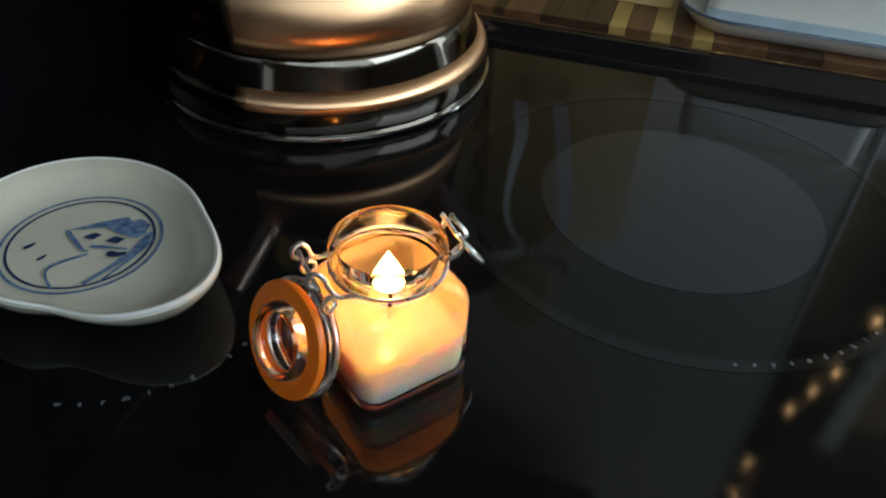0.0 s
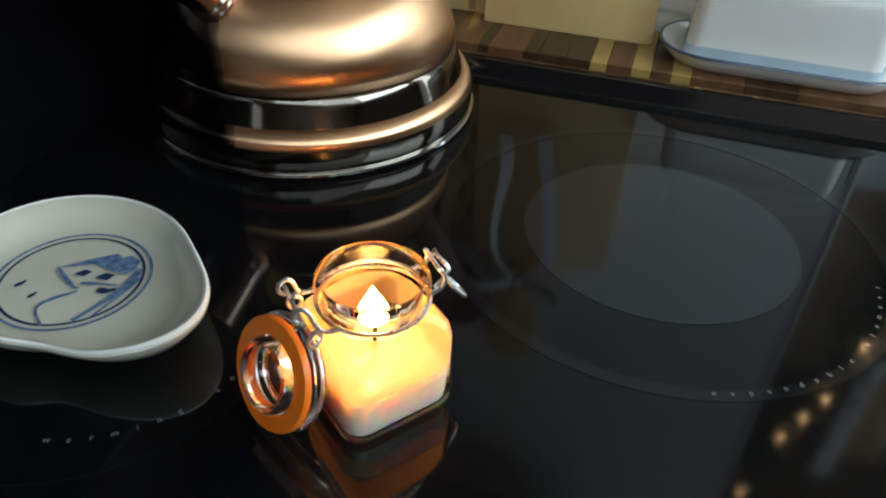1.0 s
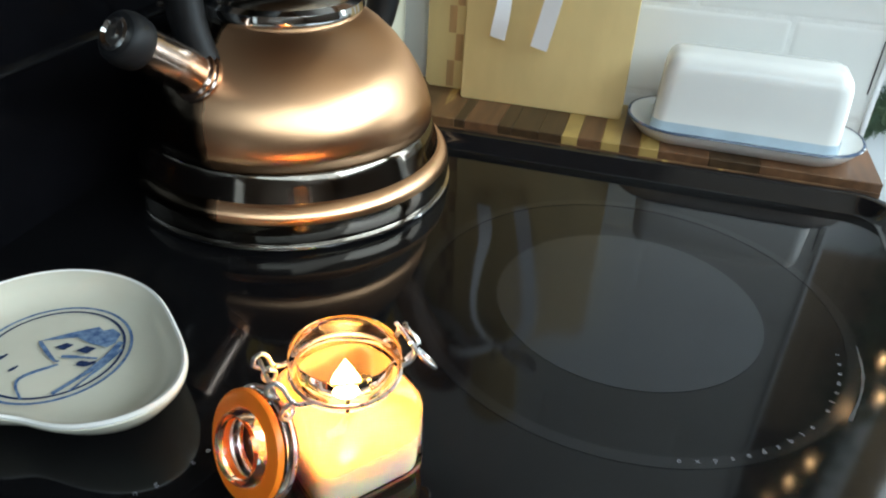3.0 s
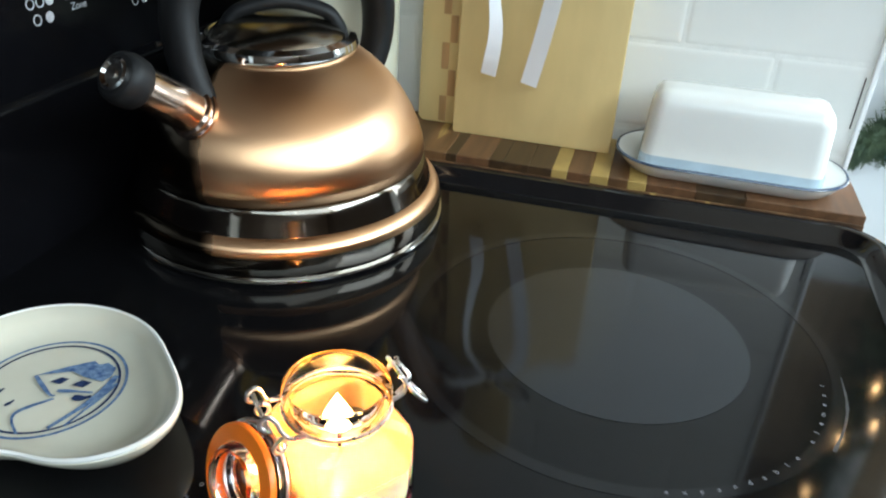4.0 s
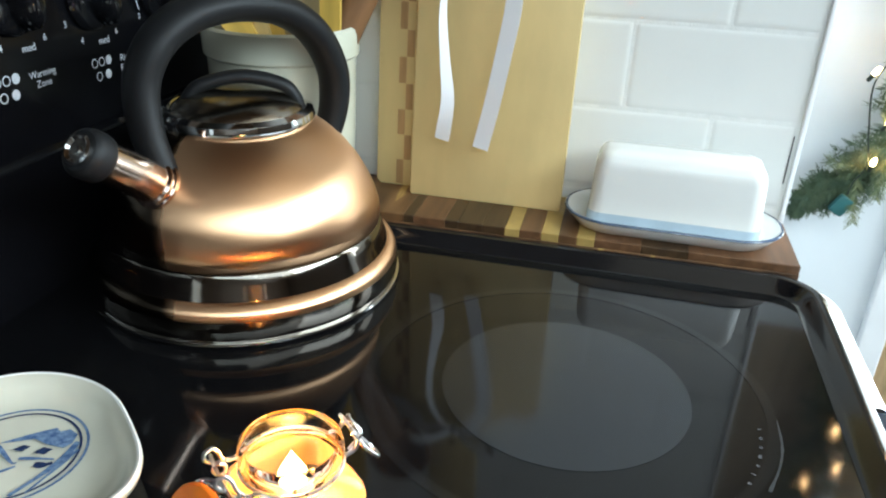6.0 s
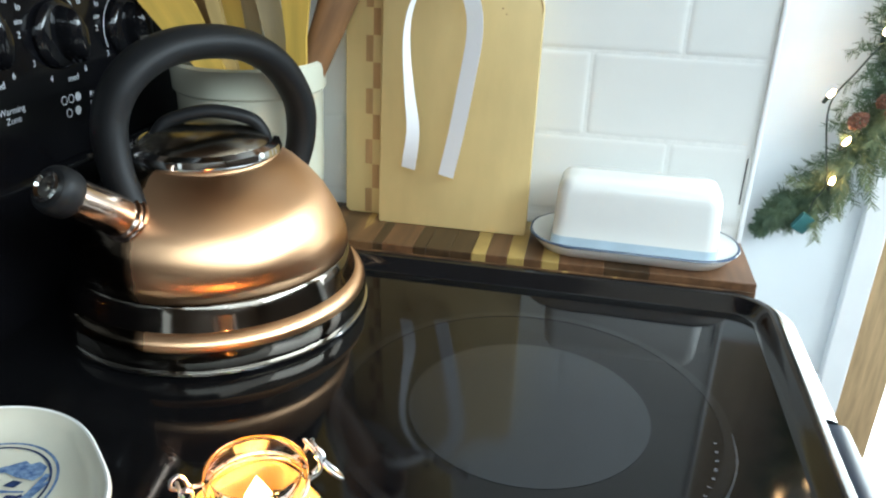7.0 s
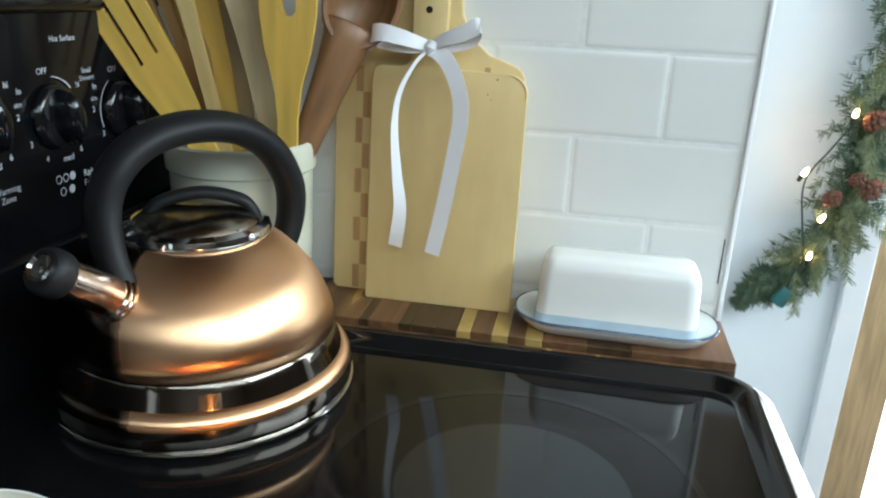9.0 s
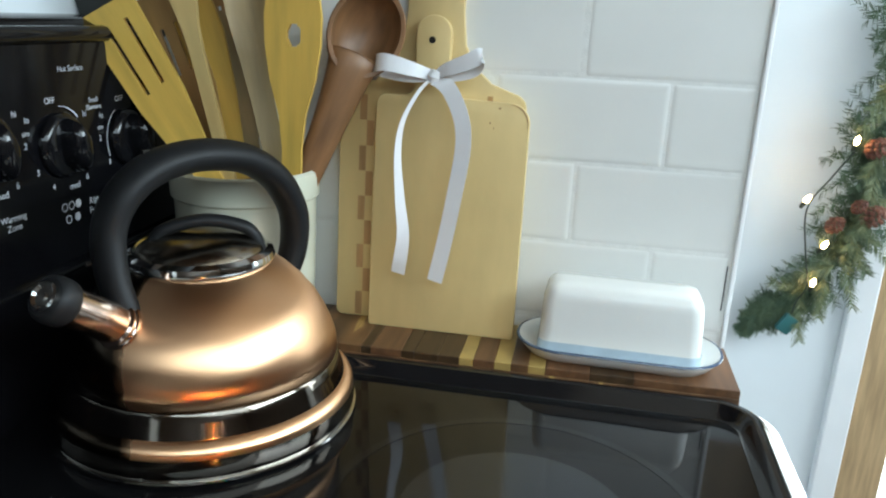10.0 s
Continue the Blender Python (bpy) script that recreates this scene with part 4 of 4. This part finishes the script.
# ---- spoon rest with a blue brush painting ----
PX, PY = -0.287, -0.4465
rest = thing("spoon_rest", "cream stoneware spoon rest painted with a blue house", "spoon rest", pose(PX, PY, 0))
def rest_r(a, base):
    d = (a + 17 + 180) % 360 - 180
    e = (a + 62 + 180) % 360 - 180
    lobe = math.exp(-(d / 30.0) ** 2)
    return base * (1.018 + 0.045 * math.cos(radians(2 * a + 30))) + (lobe * 0.026 - 0.0035 * math.exp(-(e / 14.0) ** 2)) * (base / 0.056) ** 1.5
def rest_loop(base, z, lift=0.0):
    out = []
    for k in range(96):
        a = 360 * k / 96
        r = rest_r(a, base)
        d = (a + 26 + 180) % 360 - 180
        dip = lift * (0.5 * math.exp(-((d - 12) / 30.0) ** 2) - 0.9 * math.exp(-((d + 30) / 22.0) ** 2))
        out.append((r * math.cos(radians(a)), r * math.sin(radians(a)), z + dip))
    return out
part("dish", loft([rest_loop(0.038, 0.0), rest_loop(0.043, 0.001), rest_loop(0.0505, 0.009), rest_loop(0.0555, 0.0175, 0.004), rest_loop(0.0562, 0.0203, 0.005), rest_loop(0.0552, 0.0218, 0.005), rest_loop(0.0535, 0.0211, 0.005), rest_loop(0.0500, 0.0160, 0.003), rest_loop(0.0460, 0.0118), rest_loop(0.0415, 0.0095), rest_loop(0.030, 0.0088)]), M_PLATE, rest)
def ring3(r0, r1, z):
    return disc(0, 0, r0, r1, z, 72)
part("rim_edge", loft([rest_loop(0.0559, 0.0206, 0.005), rest_loop(0.0560, 0.0219, 0.005), rest_loop(0.0551, 0.0226, 0.005), rest_loop(0.0541, 0.0219, 0.005)], False, False), M_BUTTER, rest, "worn white rim edge")
part("painted_ring", ring3(0.0362, 0.0377, 0.0097), M_DELFT, rest, "thin blue painted circle", smooth=False)
part("painted_ring", ring3(0.0328, 0.0341, 0.0096), M_DARKBLUE, rest, smooth=False)
def stroke(pts, w, material, z=0.0098):
    return part("brush_stroke", flat_stroke(pts, w, z), material, rest, smooth=False)
def flat_stroke(pts, w, z):
    line = smooth_line([(x, y, z) for x, y in pts], 6)
    bm = bmesh.new()
    rows = []
    for i, c in enumerate(line):
        d = (line[min(i + 1, len(line) - 1)] - line[max(i - 1, 0)]).normalized()
        u = Vector((-d.y, d.x, 0))
        f = i / (len(line) - 1)
        wd = 1.4 * w * (0.55 + 0.45 * math.sin(math.pi * min(1, f * 1.3 + 0.1)))
        rows.append((bm.verts.new(c + u * wd / 2), bm.verts.new(c - u * wd / 2)))
    for a, b in zip(rows, rows[1:]):
        bm.faces.new((a[0], a[1], b[1], b[0]))
    return bm
def patch(pts, z, material):
    bm = bmesh.new()
    bm.faces.new([bm.verts.new((x, y, z)) for x, y in pts])
    part("brush_patch", bm, material, rest, smooth=False)
patch([(-0.012, 0.0048), (-0.002, 0.0155), (0.0084, 0.0245), (0.0125, 0.0225), (0.016, 0.0255), (0.0225, 0.023), (0.0245, 0.016), (0.0225, 0.0115), (0.012, 0.0115), (0.0035, 0.0135)], 0.0099, M_DELFT)
patch([(-0.0015, 0.0030), (0.0015, 0.0078), (0.0060, 0.0078), (0.0042, 0.0030)], 0.0100, M_DARKBLUE)
patch([(0.0100, 0.0042), (0.0125, 0.0092), (0.0182, 0.0092), (0.0165, 0.0042)], 0.0100, M_DARKBLUE)
stroke([(-0.012, 0.0048), (-0.0035, -0.0005), (0.0050, -0.0052), (0.0075, -0.0048)], 0.0017, M_DELFT)
stroke([(0.0060, -0.0015), (0.0130, 0.0005), (0.0235, 0.0030)], 0.0018, M_DELFT)
stroke([(0.0165, -0.0030), (0.0215, -0.0022), (0.0245, 0.0005)], 0.003, M_DARKBLUE)
stroke([(0.0087, -0.0069), (0.0020, -0.0150), (-0.0013, -0.0216), (0.0016, -0.0269), (0.0096, -0.0328)], 0.0016, M_DELFT)
stroke([(0.0265, 0.018), (0.0275, 0.004), (0.0248, -0.0095), (0.0201, -0.0252)], 0.0030, M_DELFT)
stroke([(0.0304, 0.013), (0.0290, -0.0030), (0.0263, -0.0216)], 0.0016, M_DELFT)
stroke([(-0.0215, -0.0142), (-0.0200, -0.0108), (-0.0195, -0.0085)], 0.0018, M_DARKBLUE)
stroke([(-0.0100, -0.0188), (-0.0089, -0.0160), (-0.0086, -0.0140)], 0.0016, M_DARKBLUE)

# ---- candle in a clip-top jar ----
JX, JY, JA = -0.1243, -0.4565, 52.0
jar = thing("candle_jar", "lit candle in a square clip-top glass jar, lid open", "candle", pose(JX, JY, 0, 0, 0, JA))
def sq(h, r, z, n=8):
    return [(x, y, z) for x, y in rounded(-h, h, -h, h, min(r, h - 0.0002), n)]
def circ_as_sq(r, z, n=8):
    out = []
    for a0 in (0, 90, 180, 270):
        out += [(r * math.cos(radians(a0 + 90 * k / n)), r * math.sin(radians(a0 + 90 * k / n)), z) for k in range(n + 1)]
    return out
outer = [sq(0.0212, 0.0074, 0.0003), sq(0.0238, 0.0085, 0.0008), sq(0.0258, 0.0090, 0.003), sq(0.0262, 0.0090, 0.010), sq(0.0262, 0.0090, 0.036), sq(0.0258, 0.0095, 0.041), sq(0.0242, 0.0133, 0.0462), circ_as_sq(0.0222, 0.0505), circ_as_sq(0.0216, 0.053), circ_as_sq(0.0218, 0.0555), circ_as_sq(0.0230, 0.0570), circ_as_sq(0.0234, 0.0590), circ_as_sq(0.0232, 0.0625), circ_as_sq(0.0226, 0.0645), circ_as_sq(0.0216, 0.0652), circ_as_sq(0.0205, 0.0645), circ_as_sq(0.0200, 0.0620), circ_as_sq(0.0197, 0.052)]
part("glass", loft(outer, True, False), M_JAR, jar, "clear square glass body with round neck")
wax = [sq(0.0217, 0.0080, 0.0030), sq(0.0240, 0.0083, 0.0050), sq(0.0244, 0.0083, 0.010), sq(0.0244, 0.0083, 0.0205), sq(0.0236, 0.0083, 0.0222), sq(0.020, 0.0095, 0.0228), sq(0.0085, 0.0080, 0.0230)]
part("wax", loft(wax), M_WAX, jar, "cream wax with a melted top")
film = [sq(0.0250, 0.0086, 0.0100), sq(0.0250, 0.0086, 0.0350), sq(0.0239, 0.0087, 0.0400), sq(0.0226, 0.0110, 0.0450), circ_as_sq(0.0212, 0.0495)]
part("wax_film", loft(film, False, False), M_FILM, jar, "thin wax coat glowing on the glass")
part("wick", tube([(0, 0, 0.0225), (0.0005, 0, 0.033), (0.0012, 0, 0.0415)], 0.0009, 8), M_WICK, jar)
part("flame", lathe([(0, 0.0410), (0.0036, 0.0413), (0.0060, 0.0426), (0.0068, 0.0446), (0.0060, 0.0478), (0.0042, 0.0515), (0.0020, 0.0555), (0, 0.0592)], 24), M_FLAME, jar, "bright yellow flame")
# wire bail: ring round the neck, hinge loops on one side, clip on the other (x = clip, -x = hinge)
WR = pose(0, 0, 0, 0, 0, -8)
ringpts = [(0.0228 * math.cos(2 * math.pi * k / 48), 0.0228 * math.sin(2 * math.pi * k / 48), 0.0540) for k in range(49)]
part("neck_wire", tube(ringpts, 0.0008, 8, n=0), M_WIRE, jar, "steel wire round the neck")
for s in (-1, 1):
    part("hinge_wire", tube([(-0.018, s * 0.0135, 0.054), (-0.0245, s * 0.0125, 0.0545), (-0.0275, s * 0.011, 0.058), (-0.0290, s * 0.0105, 0.0625), (-0.0315, s * 0.0095, 0.0655), (-0.0345, s * 0.009, 0.0645), (-0.0350, s * 0.009, 0.0610), (-0.0325, s * 0.0095, 0.0585)], 0.0010, 8), M_WIRE, jar, "bent steel hinge wire", m=WR)
    part("hinge_eye", tube([(-0.0270, s * 0.012, 0.0555), (-0.0300, s * 0.0125, 0.0540), (-0.0312, s * 0.0125, 0.0505), (-0.0290, s * 0.0120, 0.0478), (-0.0265, s * 0.0115, 0.0495), (-0.0262, s * 0.0115, 0.0530), (-0.029, s * 0.011, 0.0550)], 0.0009, 8), M_WIRE, jar, m=WR)
part("hinge_bar", tube([(-0.0318, -0.0125, 0.0600), (-0.0322, 0, 0.0606), (-0.0318, 0.0125, 0.0600)], 0.0009, 8), M_WIRE, jar, m=WR)
part("clip", tube([(0.021, -0.0090, 0.0545), (0.0262, -0.0085, 0.0560), (0.0278, -0.0080, 0.0600), (0.0262, -0.0070, 0.0640), (0.0285, -0.0060, 0.0600), (0.0330, -0.0060, 0.0520), (0.0395, -0.0040, 0.0435), (0.0412, 0.0, 0.0415), (0.0395, 0.0040, 0.0435), (0.0330, 0.0060, 0.0520), (0.0285, 0.0060, 0.0600), (0.0262, 0.0070, 0.0640), (0.0278, 0.0080, 0.0600), (0.0262, 0.0085, 0.0560), (0.021, 0.0090, 0.0545)], 0.0010, 8), M_WIRE, jar, "bent steel clip", m=WR)
part("clip_loop", tube([(0.0240, -0.0070, 0.0555), (0.0300, -0.0065, 0.0620), (0.0275, -0.0020, 0.0665), (0.0275, 0.0020, 0.0665), (0.0300, 0.0065, 0.0620), (0.0240, 0.0070, 0.0555)], 0.0009, 8), M_WIRE, jar, m=WR)
# lid hanging open on the hinge side, its inner face turned outwards and a little up
lm = WR @ Matrix.Translation((-0.0400, 0.0005, 0.0275)) @ pose(0, 0, 0, 0, 0, 16) @ pose(0, 0, 0, 0, -70, 0)
jl = part("lid", lathe([(0, -0.0065), (0.0185, -0.0065), (0.0220, -0.0055), (0.0232, -0.0035), (0.0232, 0.0010), (0.0222, 0.0018), (0.0195, 0.0018), (0.0165, 0.0020), (0.0155, 0.0085), (0.0140, 0.0100), (0.0125, 0.0090), (0.0118, 0.0015), (0.010, -0.0010), (0, -0.0014)], 72), M_LID, jar, "clear pressed glass lid", m=lm)
part("gasket", lathe([(0.0160, 0.0022), (0.0160, 0.0052), (0.0168, 0.0058), (0.0232, 0.0054), (0.0238, 0.0045), (0.0238, 0.0028), (0.0232, 0.0022)], 72, closed=True), M_GASKET, jl, "orange rubber gasket")
lidring = [(0.0238 * math.cos(2 * math.pi * k / 48), 0.0238 * math.sin(2 * math.pi * k / 48), -0.0025) for k in range(49)]
part("lid_wire", tube(lidring, 0.0008, 8, n=0), M_WIRE, jl, "steel wire round the lid")
fl = bpy.data.lights.new("candle_light", "POINT")
fl.energy, fl.color, fl.shadow_soft_size = 0.11, (1.0, 0.36, 0.075), 0.004
new("candle_light", fl).location = (JX, JY, 0.050)

# ---- garland of greenery with fairy lights on the far wall ----
GY = 0.5
spine = [(0.290, -0.146), (0.312, -0.122), (0.350, -0.095), (0.395, -0.035), (0.420, 0.04), (0.430, 0.12), (0.442, 0.20), (0.446, 0.30), (0.440, 0.42), (0.445, 0.55), (0.42, 0.66), (0.39, 0.80), (0.36, 0.92), (0.32, 1.08), (0.28, 1.22)]
gar = thing("garland", "green pine garland with lit warm fairy lights", "garland")
line = smooth_line([(x, GY, z) for x, z in spine], 10)
part("stem", tube([(x, GY, z) for x, z in spine], 0.003, 8), M_STALK, gar)
rng = random.Random(4)
def needles(centres, length, per, spread, seed):
    r = random.Random(seed)
    verts, faces = [], []
    for c, d, ln in centres:
        for _ in range(per):
            f = r.random()
            p = c + d * (ln * f)
            a = r.uniform(0, 2 * math.pi)
            side = Vector((math.cos(a), 0.6 * math.sin(a), math.sin(a)))
            side = (side - d * side.dot(d)).normalized()
            tip = p + (d * 0.7 + side * spread).normalized() * length * r.uniform(0.7, 1.2) * (1 - 0.3 * f)
            w = (tip - p).cross(Vector((r.uniform(-1, 1), 1, r.uniform(-1, 1)))).normalized() * 0.0007
            k = len(verts)
            verts += [p - w, p + w, tip + w * 0.3, tip - w * 0.3]
            faces.append((k, k + 1, k + 2, k + 3))
    return verts, faces
sprigs = []
for i, c in enumerate(line[:-1]):
    f = i / len(line)
    d = (line[i + 1] - c).normalized()
    wide = min(1.4, 0.12 + i / 36)
    for k in range(5 if i > 12 else 3):
        a = rng.uniform(-1.15, 1.15) if i > 4 else rng.uniform(-0.4, 0.4)
        back_way = -1 if i < 30 else rng.choice((-1, 1))
        dd = d * back_way
        s = Vector((dd.x * math.cos(a) - dd.z * math.sin(a), rng.uniform(-0.5, 0.25), dd.x * math.sin(a) + dd.z * math.cos(a))).normalized()
        ln = rng.uniform(0.03, 0.062) * wide + 0.008
        sprigs.append((c.copy(), s, ln))
v, fcs = needles(sprigs, 0.017, 60, 0.75, 9)
me = bpy.data.meshes.new("needles")
me.from_pydata(v, [], fcs)
me.materials.append(M_NEEDLE)
nd = new("needles", me)
nd.parent = gar
tagged(nd, "short green and yellow-green needles", kind="stuff")
flat = []
for i in range(22, len(line) - 1, 3):
    d = (line[i + 1] - line[i]).normalized()
    a = rng.uniform(-1.3, 1.3)
    s = -Vector((d.x * math.cos(a) - d.z * math.sin(a), 0.35, d.x * math.sin(a) + d.z * math.cos(a))).normalized()
    flat.append((line[i] + Vector((0, -0.012, 0)), s, rng.uniform(0.05, 0.085)))
v, fcs = needles(flat, 0.020, 120, 0.6, 21)
me = bpy.data.meshes.new("cedar_sprays")
me.from_pydata(v, [], fcs)
me.materials.append(M_CEDAR)
cs = new("cedar_sprays", me)
cs.parent = gar
tagged(cs, "yellow-green cedar sprays", kind="stuff")
bulbs = [(0.368, -0.054), (0.374, 0.007), (0.338, 0.075), (0.390, 0.165), (0.43, 0.245), (0.433, 0.528), (0.453, 0.604), (0.41, 0.648), (0.391, 0.787), (0.37, 0.846), (0.348, 0.911), (0.322, 1.099), (0.266, 1.156), (0.266, 1.231), (0.324, 1.213)]
for k, (bx, bz) in enumerate(bulbs):
    b = part("fairy_light", lathe([(0, -0.006), (0.0032, -0.005), (0.0038, 0.0), (0.0026, 0.006), (0, 0.010)], 14), M_BULB, gar, "lit warm white bulb", m=pose(bx, GY - 0.030, bz, 30, 20 * math.sin(k), 0))
    part("socket", lathe([(0, -0.018), (0.0030, -0.018), (0.0034, -0.006), (0, -0.005)], 12), M_STALK, b)
part("light_cord", tube([(0.349, GY - 0.02, -0.11), (0.352, GY - 0.02, -0.09), (0.362, GY - 0.025, -0.06), (0.350, GY - 0.03, -0.01), (0.340, GY - 0.03, 0.06), (0.366, GY - 0.03, 0.11), (0.390, GY - 0.03, 0.15)], 0.0013, 6), M_STALK, gar, "dark green cord")
part("light_plug", box(-0.0115, 0.0115, -0.006, 0.006, -0.015, 0.015, 0.003), M_PLUG, gar, "teal plastic plug", m=pose(0.344, GY - 0.02, -0.128, 0, 30, 0))
for cx, cz, s in ((0.420, 0.158, 1.0), (0.384, 0.040, 0.85), (0.434, 0.058, 1.1), (0.412, 0.070, 0.7)):
    bm = bmesh.new()
    for k in range(46):
        a, f = k * 2.39996, k / 46
        r = 0.013 * math.sin(math.pi * (0.15 + 0.8 * f)) * s
        z = (f - 0.5) * 0.036 * s
        mm = Matrix.Translation((r * math.cos(a), r * math.sin(a), z)) @ Euler((0, radians(60 - 50 * f), a)).to_matrix().to_4x4()
        bmesh.ops.create_cone(bm, cap_ends=True, segments=5, radius1=0.0045 * s, radius2=0.0012, depth=0.003, matrix=mm)
    part("pine_cone", bm, M_CONE, gar, "small reddish-brown cone", smooth=False, m=pose(cx, GY - 0.03, cz, 40, 30, 0))
